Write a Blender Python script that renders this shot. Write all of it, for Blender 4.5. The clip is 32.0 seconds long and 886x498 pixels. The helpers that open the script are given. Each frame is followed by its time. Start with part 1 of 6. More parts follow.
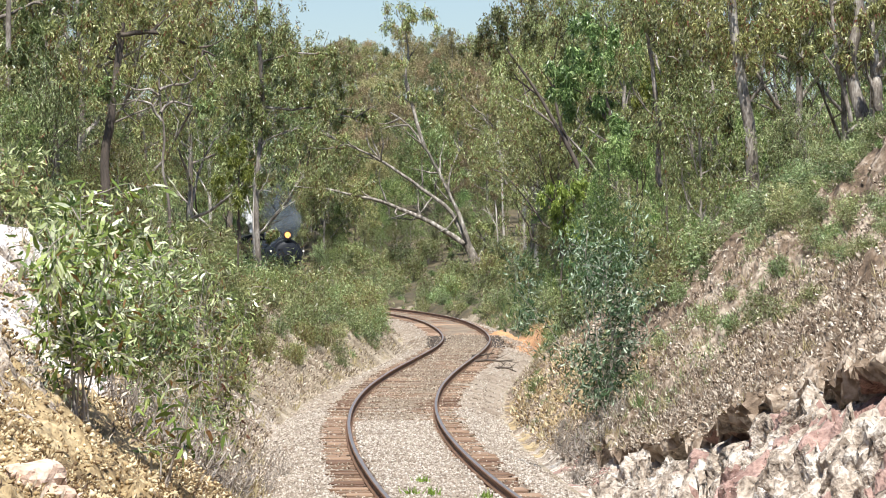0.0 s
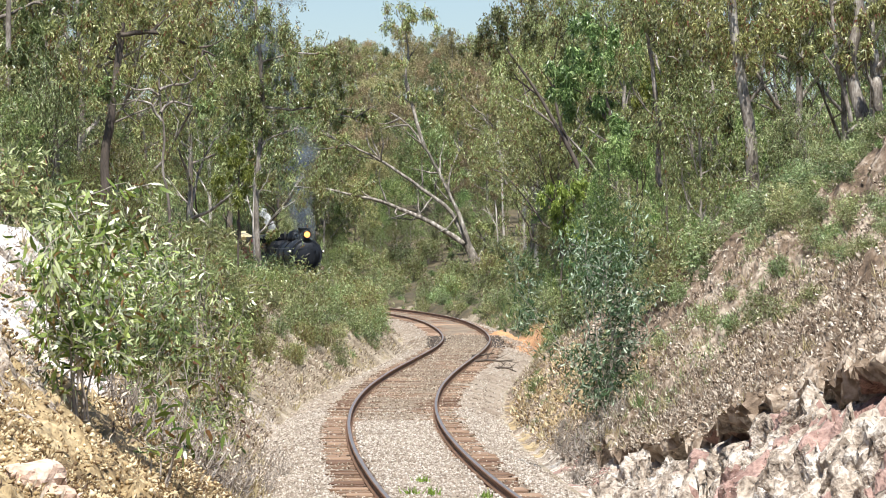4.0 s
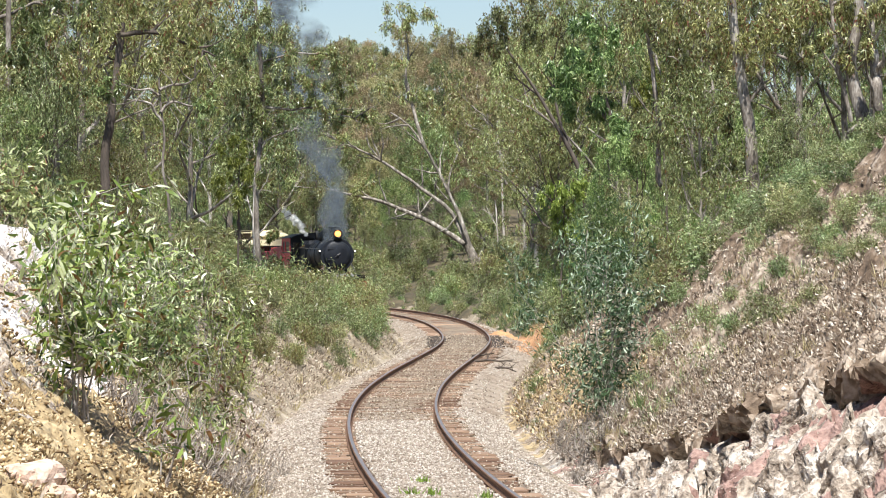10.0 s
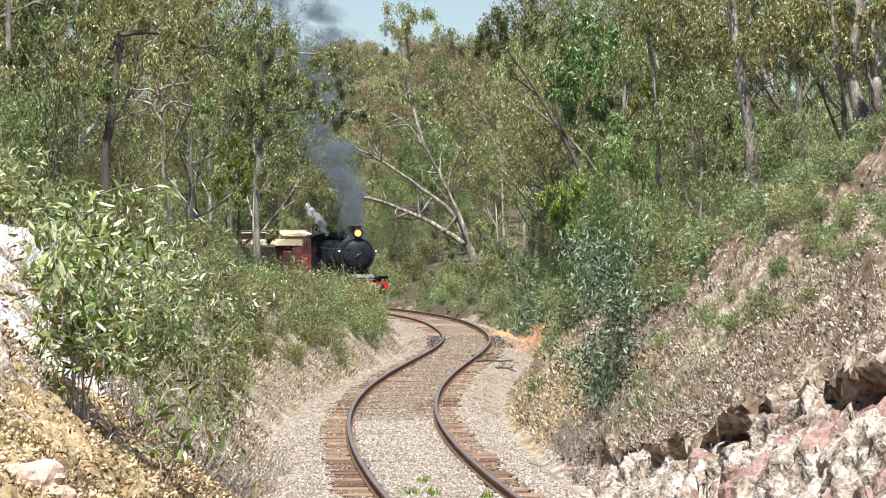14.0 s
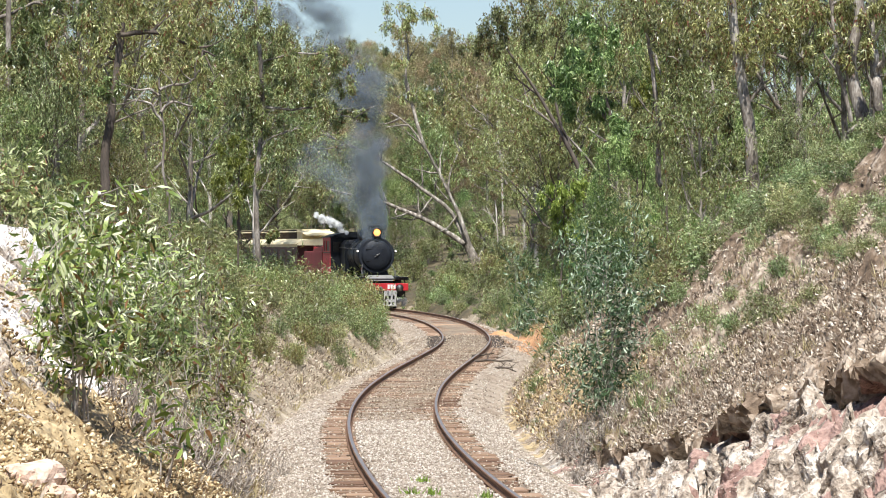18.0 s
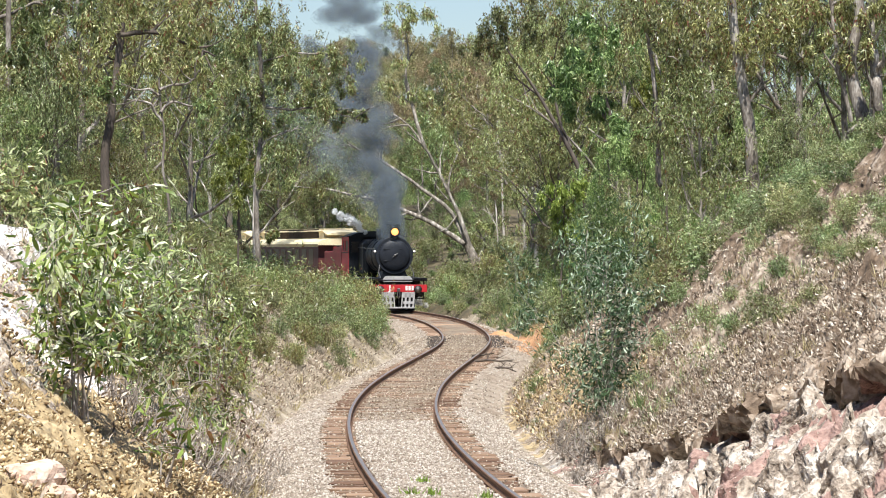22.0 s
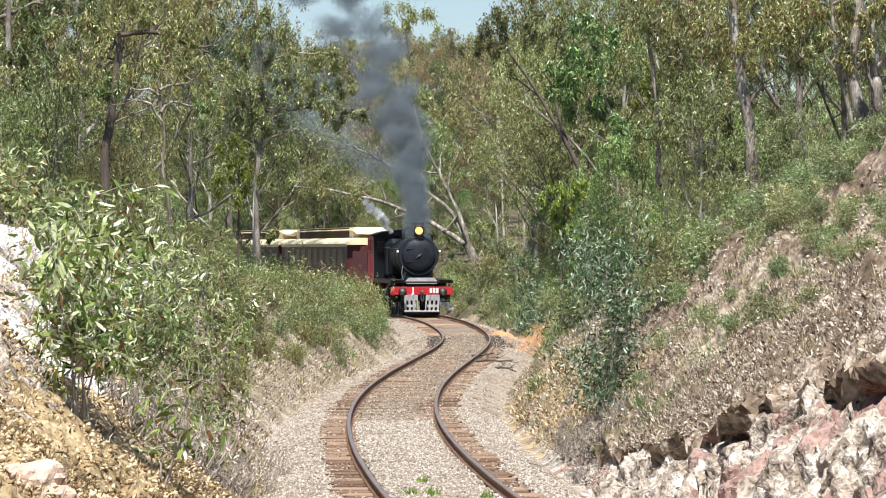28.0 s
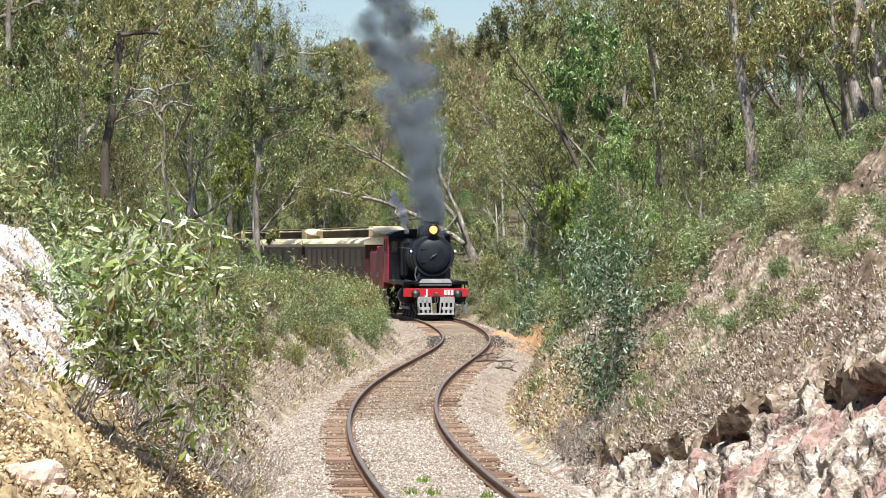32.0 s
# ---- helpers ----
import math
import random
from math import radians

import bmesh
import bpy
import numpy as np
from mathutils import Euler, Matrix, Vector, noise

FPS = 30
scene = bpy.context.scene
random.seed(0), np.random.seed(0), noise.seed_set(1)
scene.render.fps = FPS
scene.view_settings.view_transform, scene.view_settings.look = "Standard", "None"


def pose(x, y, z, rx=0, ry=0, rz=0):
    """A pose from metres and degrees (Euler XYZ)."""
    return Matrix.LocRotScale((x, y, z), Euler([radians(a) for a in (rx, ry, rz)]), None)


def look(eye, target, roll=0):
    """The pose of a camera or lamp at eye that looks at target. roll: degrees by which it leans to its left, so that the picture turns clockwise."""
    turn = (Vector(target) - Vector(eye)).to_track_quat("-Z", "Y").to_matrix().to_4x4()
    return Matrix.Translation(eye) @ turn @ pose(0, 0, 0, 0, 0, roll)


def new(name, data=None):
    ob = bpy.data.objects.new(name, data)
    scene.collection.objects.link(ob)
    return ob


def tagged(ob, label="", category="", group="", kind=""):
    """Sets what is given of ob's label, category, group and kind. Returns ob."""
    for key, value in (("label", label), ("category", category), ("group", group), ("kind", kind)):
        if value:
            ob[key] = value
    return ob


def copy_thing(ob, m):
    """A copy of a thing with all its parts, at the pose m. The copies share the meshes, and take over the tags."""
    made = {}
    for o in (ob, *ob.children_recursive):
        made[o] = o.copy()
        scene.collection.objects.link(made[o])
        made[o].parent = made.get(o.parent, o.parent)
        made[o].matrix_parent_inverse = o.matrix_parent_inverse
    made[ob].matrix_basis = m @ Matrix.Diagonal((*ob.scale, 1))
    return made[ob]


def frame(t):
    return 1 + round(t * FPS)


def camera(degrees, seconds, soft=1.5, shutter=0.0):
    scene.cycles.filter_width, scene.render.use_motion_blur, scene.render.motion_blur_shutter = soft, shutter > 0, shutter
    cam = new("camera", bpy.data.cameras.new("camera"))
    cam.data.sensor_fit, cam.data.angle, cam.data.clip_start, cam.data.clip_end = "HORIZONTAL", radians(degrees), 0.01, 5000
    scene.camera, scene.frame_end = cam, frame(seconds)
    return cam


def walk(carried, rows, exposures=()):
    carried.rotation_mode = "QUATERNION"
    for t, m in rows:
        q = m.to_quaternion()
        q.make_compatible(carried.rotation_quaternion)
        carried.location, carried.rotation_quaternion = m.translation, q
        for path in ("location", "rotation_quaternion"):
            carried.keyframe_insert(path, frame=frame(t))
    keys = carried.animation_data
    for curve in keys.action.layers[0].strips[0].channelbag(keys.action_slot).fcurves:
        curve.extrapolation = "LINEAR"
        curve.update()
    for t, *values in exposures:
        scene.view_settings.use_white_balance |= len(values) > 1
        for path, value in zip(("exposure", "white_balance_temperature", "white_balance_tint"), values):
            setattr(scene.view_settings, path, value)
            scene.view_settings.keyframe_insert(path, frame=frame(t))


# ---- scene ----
cam = camera(13.75, 32.0, soft=1.0)
EYE = (0.0, 0.0, 3.11)
STAND = look(EYE, (0.0, 100.0, 3.156))
walk(cam, [(0.0, STAND), (32.0, STAND)], exposures=[(0.0, 0.68), (32.0, 0.68)])

# ---- sky and sun ----
SUN = Vector((-0.02, -0.46, 0.88)).normalized()
world = bpy.data.worlds.new("sky")
scene.world = world
world.use_nodes = True
_n = world.node_tree.nodes
_sky = _n.new("ShaderNodeTexSky")
_sky.sky_type = "NISHITA"
_sky.sun_disc = False
_sky.sun_elevation = math.asin(SUN.z)
_sky.sun_rotation = math.atan2(SUN.x, SUN.y)
_sky.air_density, _sky.dust_density, _sky.ozone_density = 1.0, 0.2, 1.2
_tint = _n.new("ShaderNodeMix")
_tint.data_type, _tint.blend_type = "RGBA", "MULTIPLY"
_tint.inputs[0].default_value = 1.0
_tint.inputs[7].default_value = (0.93, 1.0, 1.14, 1)
world.node_tree.links.new(_sky.outputs[0], _tint.inputs[6])
world.node_tree.links.new(_tint.outputs[2], _n["Background"].inputs[0])
_n["Background"].inputs[1].default_value = 0.064
_sun = bpy.data.lights.new("sun", "SUN")
_sun.energy, _sun.angle, _sun.color = 5.0, radians(0.53), (1.0, 0.975, 0.93)
_sunob = new("sun", _sun)
_sunob.matrix_world = look(SUN * 50, (0, 0, 0))


# ---- materials ----
def material(name, a, b, rough=0.8, metal=0.0, scale=6.0, fine=60.0, bump=0.0, island=0.0, per_object=0.0,
             translucent=None, third=None, world_space=False, spec=0.5, stretch=None, mottle=(0.35, 0.65), extra=()):
    """Two colours mixed by coarse and fine noise; island: share of the mix that each loose piece picks for itself."""
    m = bpy.data.materials.new(name)
    m.use_nodes = True
    t = m.node_tree
    n, ln = t.nodes, t.links.new
    p = n["Principled BSDF"]
    p.inputs["Roughness"].default_value = rough
    p.inputs["Metallic"].default_value = metal
    p.inputs["Specular IOR Level"].default_value = spec
    if world_space:
        co = n.new("ShaderNodeNewGeometry").outputs["Position"]
    else:
        co = n.new("ShaderNodeTexCoord").outputs["Object"]
    if stretch:
        mp = n.new("ShaderNodeMapping")
        mp.inputs["Scale"].default_value = stretch
        ln(co, mp.inputs["Vector"])
        co = mp.outputs["Vector"]
    n1, n2 = n.new("ShaderNodeTexNoise"), n.new("ShaderNodeTexNoise")
    for nn, s in ((n1, scale), (n2, fine)):
        nn.inputs["Scale"].default_value = s
        nn.inputs["Detail"].default_value = 5.0
        ln(co, nn.inputs["Vector"])
    mix = n.new("ShaderNodeMath")
    mix.operation = "MULTIPLY_ADD"
    ln(n2.outputs[0], mix.inputs[0])
    mix.inputs[1].default_value = 0.4
    half = n.new("ShaderNodeMath")
    half.operation = "MULTIPLY"
    ln(n1.outputs[0], half.inputs[0])
    half.inputs[1].default_value = 0.6
    ln(half.outputs[0], mix.inputs[2])
    fac = mix.outputs[0]
    if island or per_object:
        pick = n.new("ShaderNodeNewGeometry").outputs["Random Per Island"] if island else n.new("ShaderNodeObjectInfo").outputs["Random"]
        blend = n.new("ShaderNodeMix")
        blend.inputs[0].default_value = island or per_object
        ln(fac, blend.inputs[2])
        ln(pick, blend.inputs[3])
        fac = blend.outputs[0]
    ramp = n.new("ShaderNodeValToRGB")
    ramp.color_ramp.elements[0].position, ramp.color_ramp.elements[1].position = mottle
    if island or per_object:
        ramp.color_ramp.elements[0].position, ramp.color_ramp.elements[1].position = 0.15, 0.85
    ramp.color_ramp.elements[0].color, ramp.color_ramp.elements[1].color = (*a, 1), (*b, 1)
    if third:
        e = ramp.color_ramp.elements.new(third[1])
        e.color = (*third[0], 1)
    for place, tone in extra:
        ramp.color_ramp.elements.new(place).color = (*tone, 1)
    ln(fac, ramp.inputs[0])
    colour = ramp.outputs[0]
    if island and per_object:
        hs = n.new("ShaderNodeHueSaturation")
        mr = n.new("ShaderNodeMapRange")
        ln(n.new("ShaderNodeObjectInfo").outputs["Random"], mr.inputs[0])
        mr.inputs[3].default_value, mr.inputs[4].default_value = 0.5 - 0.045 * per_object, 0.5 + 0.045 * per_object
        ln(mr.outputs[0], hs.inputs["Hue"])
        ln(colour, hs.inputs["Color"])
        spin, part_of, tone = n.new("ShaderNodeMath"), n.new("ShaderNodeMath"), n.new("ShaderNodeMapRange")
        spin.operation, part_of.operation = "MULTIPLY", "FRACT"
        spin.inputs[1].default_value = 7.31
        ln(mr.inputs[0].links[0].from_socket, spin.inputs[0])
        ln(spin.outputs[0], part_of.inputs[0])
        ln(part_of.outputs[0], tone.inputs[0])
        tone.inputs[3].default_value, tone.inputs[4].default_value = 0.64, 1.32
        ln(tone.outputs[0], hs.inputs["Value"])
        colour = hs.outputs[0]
    ln(colour, p.inputs["Base Color"])
    if bump:
        bp = n.new("ShaderNodeBump")
        bp.inputs["Strength"].default_value = bump
        bp.inputs["Distance"].default_value = 0.02 * max(1.0, bump)
        ln(mix.outputs[0], bp.inputs["Height"])
        ln(bp.outputs[0], p.inputs["Normal"])
    if translucent:
        tr = n.new("ShaderNodeBsdfTranslucent")
        ms = n.new("ShaderNodeMixShader")
        hs2 = n.new("ShaderNodeHueSaturation")
        hs2.inputs["Saturation"].default_value, hs2.inputs["Value"].default_value = 1.15, 1.3
        ln(colour, hs2.inputs["Color"])
        ln(hs2.outputs[0], tr.inputs[0])
        ms.inputs[0].default_value = translucent
        ln(p.outputs[0], ms.inputs[1])
        ln(tr.outputs[0], ms.inputs[2])
        ln(ms.outputs[0], n["Material Output"].inputs[0])
    return m


def glow(name, colour, strength):
    m = bpy.data.materials.new(name)
    m.use_nodes = True
    p = m.node_tree.nodes["Principled BSDF"]
    p.inputs["Base Color"].default_value = (*colour, 1)
    p.inputs["Emission Color"].default_value = (*colour, 1)
    p.inputs["Emission Strength"].default_value = strength
    return m


def smoke_material(name, colour, clear):
    m = bpy.data.materials.new(name)
    m.use_nodes = True
    n, ln = m.node_tree.nodes, m.node_tree.links.new
    d, t, mix = n.new("ShaderNodeBsdfDiffuse"), n.new("ShaderNodeBsdfTransparent"), n.new("ShaderNodeMixShader")
    d.inputs[0].default_value = (*colour, 1)
    tl, ad = n.new("ShaderNodeBsdfTranslucent"), n.new("ShaderNodeMixShader")
    tl.inputs[0].default_value = (*colour, 1)
    ad.inputs[0].default_value = 0.5
    ln(d.outputs[0], ad.inputs[1])
    ln(tl.outputs[0], ad.inputs[2])
    mix.inputs[0].default_value = clear
    ln(ad.outputs[0], mix.inputs[1])
    ln(t.outputs[0], mix.inputs[2])
    ln(mix.outputs[0], n["Material Output"].inputs[0])
    return m


M_EARTH = material("earth", (0.13, 0.096, 0.058), (0.50, 0.43, 0.33), 0.95, scale=0.8, fine=9, bump=1.2, world_space=True, third=((0.30, 0.245, 0.17), 0.5))
M_LITTER = material("forest_floor", (0.028, 0.026, 0.013), (0.16, 0.125, 0.07), 0.95, scale=0.7, fine=12, bump=0.8, world_space=True)
M_CLAY = material("bank_clay", (0.10, 0.068, 0.045), (0.82, 0.76, 0.68), 0.95, scale=2.6, fine=15, bump=3.0, world_space=True, third=((0.45, 0.375, 0.30), 0.5))
M_SLOPE = material("bare_slope", (0.038, 0.025, 0.016), (0.58, 0.49, 0.39), 0.95, scale=0.9, fine=8, bump=2.5, world_space=True, third=((0.195, 0.14, 0.095), 0.5))
M_OCHRE = material("ochre_earth", (0.09, 0.06, 0.03), (0.58, 0.46, 0.27), 0.95, scale=2.2, fine=14, bump=2.0, world_space=True, third=((0.34, 0.25, 0.13), 0.5))
M_PINK = material("pink_clay", (0.17, 0.09, 0.07), (0.50, 0.34, 0.285), 0.9, scale=2.4, fine=16, bump=2.5, world_space=True)
M_CHALK = material("white_chalk", (0.30, 0.25, 0.22), (0.88, 0.85, 0.82), 0.95, scale=2.4, fine=18, bump=2.5, world_space=True, third=((0.66, 0.61, 0.57), 0.46))
M_BLUSH = material("blush_rock", (0.34, 0.20, 0.13), (0.80, 0.66, 0.55), 0.9, scale=2.6, fine=14, bump=2.0, world_space=True, third=((0.60, 0.44, 0.34), 0.5))
M_ORANGE = material("orange_clay", (0.32, 0.14, 0.055), (0.62, 0.37, 0.19), 0.95, scale=2.5, fine=14, bump=0.9, world_space=True)
M_BALLAST = material("ballast_bed", (0.20, 0.145, 0.10), (0.40, 0.34, 0.27), 0.95, scale=1.2, fine=25, bump=1.0, world_space=True)
M_RUSTBED = material("rusty_bed", (0.095, 0.066, 0.042), (0.34, 0.27, 0.195), 0.95, scale=1.5, fine=22, bump=1.2, world_space=True)
M_STONE = material("ballast_stone", (0.20, 0.155, 0.118), (0.60, 0.55, 0.48), 0.9, scale=8, fine=60, island=0.75, third=((0.365, 0.31, 0.25), 0.5))
M_RUSTSTONE = material("rusty_stone", (0.13, 0.088, 0.06), (0.60, 0.53, 0.43), 0.9, scale=2, fine=20, island=0.8, third=((0.29, 0.225, 0.16), 0.5))
M_ROCK = material("bank_rock", (0.17, 0.115, 0.075), (0.74, 0.67, 0.57), 0.9, scale=1.0, fine=12, bump=0.6, island=0.7, third=((0.38, 0.31, 0.235), 0.5))
M_YELROCK = material("ochre_rock", (0.12, 0.07, 0.032), (0.80, 0.68, 0.45), 0.9, scale=1.5, fine=16, bump=0.6, island=0.8, third=((0.40, 0.285, 0.14), 0.5))
M_DRYLEAF = material("dry_litter", (0.045, 0.028, 0.018), (0.80, 0.71, 0.575), 0.85, scale=0.8, fine=9, island=0.72, third=((0.25, 0.185, 0.128), 0.52))
M_SLEEPER = material("sleeper_wood", (0.10, 0.052, 0.032), (0.36, 0.245, 0.165), 0.9, scale=2.5, fine=18, bump=0.9, per_object=0.6, stretch=(0.6, 6, 6))
M_TARRED = material("tarred_wood", (0.025, 0.02, 0.018), (0.09, 0.07, 0.055), 0.85, scale=2.5, fine=18, bump=0.7, per_object=0.4, stretch=(0.6, 6, 6))
M_RAIL = material("rusty_rail", (0.13, 0.068, 0.040), (0.27, 0.155, 0.095), 0.8, metal=0.1, scale=4, fine=40, bump=0.3, world_space=True)
M_RAILTOP = material("worn_rail_top", (0.30, 0.25, 0.22), (0.46, 0.41, 0.37), 0.4, metal=0.7, scale=4, fine=60, world_space=True)
M_BARK = material("pale_bark", (0.055, 0.045, 0.036), (0.52, 0.48, 0.42), 0.85, scale=1.6, fine=16, bump=0.6, stretch=(2, 2, 0.5), third=((0.20, 0.17, 0.14), 0.5))
M_DARKBARK = material("dark_bark", (0.045, 0.036, 0.03), (0.15, 0.12, 0.095), 0.9, scale=2, fine=20, bump=0.8, stretch=(3, 3, 0.6))
M_WHITEBARK = material("white_bark", (0.34, 0.29, 0.24), (0.74, 0.69, 0.62), 0.8, scale=1.2, fine=14, bump=0.4, stretch=(2, 2, 0.6))
# grey-brown bark; the pale end of the mottle paints in sun highlights
M_PALEBARK = material("highlight_mottled_bark", (0.06, 0.05, 0.04), (0.60, 0.55, 0.48), 0.85, scale=2.2, fine=14, bump=0.5, stretch=(2, 2, 0.6), third=((0.22, 0.19, 0.155), 0.5))
M_TWIG = material("dead_twig", (0.20, 0.17, 0.14), (0.46, 0.41, 0.36), 0.9, scale=4, fine=30, island=0.5)
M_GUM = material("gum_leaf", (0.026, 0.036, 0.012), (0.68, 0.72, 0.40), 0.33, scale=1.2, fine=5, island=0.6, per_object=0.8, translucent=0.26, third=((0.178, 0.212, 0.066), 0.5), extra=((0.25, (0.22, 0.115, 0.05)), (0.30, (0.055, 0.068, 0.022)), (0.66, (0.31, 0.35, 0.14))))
# tan for far gums only; distance haze is mixed into this leaf colour
M_HAZETAN = material("haze_tan_gum_leaf", (0.068, 0.055, 0.024), (0.66, 0.56, 0.34), 0.5, scale=1.0, fine=5, island=0.5, per_object=0.7, translucent=0.2, third=((0.270, 0.222, 0.100), 0.5))
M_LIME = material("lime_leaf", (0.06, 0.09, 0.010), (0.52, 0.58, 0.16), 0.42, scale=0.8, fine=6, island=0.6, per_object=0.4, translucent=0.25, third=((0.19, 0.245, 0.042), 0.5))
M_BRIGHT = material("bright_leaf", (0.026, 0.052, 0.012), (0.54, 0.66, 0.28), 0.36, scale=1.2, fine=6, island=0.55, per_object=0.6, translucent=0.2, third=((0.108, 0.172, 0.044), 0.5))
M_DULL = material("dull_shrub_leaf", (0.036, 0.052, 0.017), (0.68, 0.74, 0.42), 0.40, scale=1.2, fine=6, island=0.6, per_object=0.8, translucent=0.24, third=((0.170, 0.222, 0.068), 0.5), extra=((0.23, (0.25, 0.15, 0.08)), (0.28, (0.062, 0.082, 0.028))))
M_BLUE = material("blue_gum_leaf", (0.026, 0.058, 0.020), (0.52, 0.62, 0.46), 0.40, scale=1.5, fine=8, island=0.8, translucent=0.12, third=((0.075, 0.145, 0.055), 0.6))
# green and brown leaf tones; near-white and darkest ends paint in glints and shade
M_SAPLING = material("sapling_leaf", (0.040, 0.072, 0.014), (0.84, 0.88, 0.64), 0.30, scale=3, fine=12, island=0.85, translucent=0.3, third=((0.20, 0.28, 0.065), 0.5), extra=((0.21, (0.24, 0.12, 0.05)), (0.26, (0.05, 0.085, 0.018)), (0.66, (0.42, 0.50, 0.16))))
M_GRASS = material("dry_grass", (0.22, 0.18, 0.08), (0.58, 0.50, 0.30), 0.8, scale=2, fine=12, island=0.7, translucent=0.3)
M_GREENGRASS = material("green_grass", (0.08, 0.16, 0.02), (0.30, 0.42, 0.08), 0.6, scale=2, fine=12, island=0.6, translucent=0.3)
M_BLACK = material("black_paint", (0.005, 0.006, 0.008), (0.013, 0.015, 0.019), 0.42, scale=3, fine=30, bump=0.1, spec=0.32)
M_SMOKEBOX = material("sooty_smokebox", (0.008, 0.010, 0.015), (0.019, 0.023, 0.031), 0.5, scale=3, fine=25, bump=0.15, spec=0.35)
M_RED = material("red_paint", (0.54, 0.026, 0.040), (0.68, 0.050, 0.065), 0.45, scale=2, fine=20, bump=0.05)
M_BEAM = material("bright_red_paint", (0.40, 0.012, 0.020), (0.52, 0.025, 0.032), 0.45, scale=2, fine=20)
M_TENDER = material("dull_red_paint", (0.24, 0.026, 0.030), (0.34, 0.042, 0.046), 0.5, scale=2, fine=20, bump=0.05)
M_MAROON = material("maroon_paint", (0.085, 0.022, 0.022), (0.13, 0.036, 0.034), 0.5, scale=2, fine=20)
M_CREAM = material("cream_roof", (0.80, 0.66, 0.40), (0.92, 0.82, 0.56), 0.6, scale=1.5, fine=12, bump=0.1)
M_SILVER = material("grey_metal_paint", (0.34, 0.34, 0.34), (0.52, 0.52, 0.51), 0.5, metal=0.2, scale=4, fine=30)
M_STEEL = material("oily_steel", (0.12, 0.115, 0.11), (0.26, 0.25, 0.24), 0.4, metal=0.8, scale=4, fine=30)
M_WHITE = material("white_paint", (0.72, 0.71, 0.68), (0.82, 0.81, 0.78), 0.5, scale=4, fine=30)
M_COAL = material("coal", (0.010, 0.010, 0.010), (0.04, 0.04, 0.042), 0.5, scale=10, fine=40, bump=1.0)
M_PANE = material("dark_glass", (0.02, 0.018, 0.015), (0.07, 0.055, 0.04), 0.3, scale=2, fine=9, spec=0.25)
M_LAMP = glow("headlamp_glow", (1.0, 0.42, 0.11), 1.3)
M_VENT = material("brown_vent", (0.030, 0.020, 0.014), (0.075, 0.05, 0.034), 0.8, scale=3, fine=14, spec=0.2)
M_MARKER = glow("marker_glow", (1.0, 0.93, 0.85), 0.6)
M_SMOKE = smoke_material("grey_smoke", (0.29, 0.335, 0.37), 0.66)
M_WISP = smoke_material("blue_smoke", (0.36, 0.43, 0.48), 0.66)
M_STEAM = smoke_material("white_steam", (0.98, 0.985, 0.985), 0.3)


# ---- mesh tools ----
def mesh_of(name, verts, faces, mat, smooth=False):
    """A mesh from an array of points and an array of triangles or quads."""
    me = bpy.data.meshes.new(name)
    verts = np.asarray(verts, dtype=np.float32).reshape(-1, 3)
    faces = np.asarray(faces, dtype=np.int32)
    k = faces.shape[1]
    me.vertices.add(len(verts))
    me.vertices.foreach_set("co", verts.ravel())
    me.loops.add(faces.size)
    me.loops.foreach_set("vertex_index", faces.ravel())
    me.polygons.add(len(faces))
    me.polygons.foreach_set("loop_start", np.arange(0, faces.size, k, dtype=np.int32))
    me.polygons.foreach_set("loop_total", np.full(len(faces), k, dtype=np.int32))
    if smooth:
        me.polygons.foreach_set("use_smooth", np.ones(len(faces), dtype=bool))
    me.update(calc_edges=True)
    me.materials.append(mat)
    return me


def part(name, bm, mat, parent, label=""):
    """One mesh object under a thing or a part, from a bmesh or a ready mesh."""
    if isinstance(bm, bpy.types.Mesh):
        me = bm
    else:
        me = bpy.data.meshes.new(name)
        bm.to_mesh(me)
        bm.free()
        me.materials.append(mat)
    ob = new(name, me)
    ob.parent = parent
    if label:
        ob["label"] = label
    return ob


def thing(name, m=None):
    e = new(name)
    e.empty_display_size = 0.3
    if m is not None:
        e.matrix_world = m
    return e


def box(sx, sy, sz, at=(0, 0, 0), bevel=0.015, turn=None, bm=None):
    bm = bm or bmesh.new()
    r = bmesh.ops.create_cube(bm, size=1.0)
    vs = r["verts"]
    mtx = Matrix.Translation(at) @ (turn or Matrix()) @ Matrix.Diagonal((sx, sy, sz, 1))
    bmesh.ops.transform(bm, matrix=mtx, verts=vs)
    if bevel:
        es = list({e for v in vs for e in v.link_edges})
        bmesh.ops.bevel(bm, geom=es, offset=bevel, segments=1, affect="EDGES", clamp_overlap=True)
    return bm


def lathe(profile, axis="Z", segs=24, at=(0, 0, 0), bm=None):
    """A turned shape: rows of (radius, place along the axis)."""
    bm = bm or bmesh.new()
    rings = []
    for r, h in profile:
        ring = []
        for i in range(segs):
            a = 2 * math.pi * i / segs
            c, s = r * math.cos(a), r * math.sin(a)
            co = (c, s, h) if axis == "Z" else ((c, h, s) if axis == "Y" else (h, c, s))
            ring.append(bm.verts.new(Vector(co) + Vector(at)))
        rings.append(ring)
    for a, b in zip(rings, rings[1:]):
        for i in range(segs):
            j = (i + 1) % segs
            f = bm.faces.new((a[i], a[j], b[j], b[i]))
            f.smooth = True
    for ring in (rings[0], rings[-1]):
        bm.faces.new(ring)
    bmesh.ops.recalc_face_normals(bm, faces=bm.faces)
    return bm


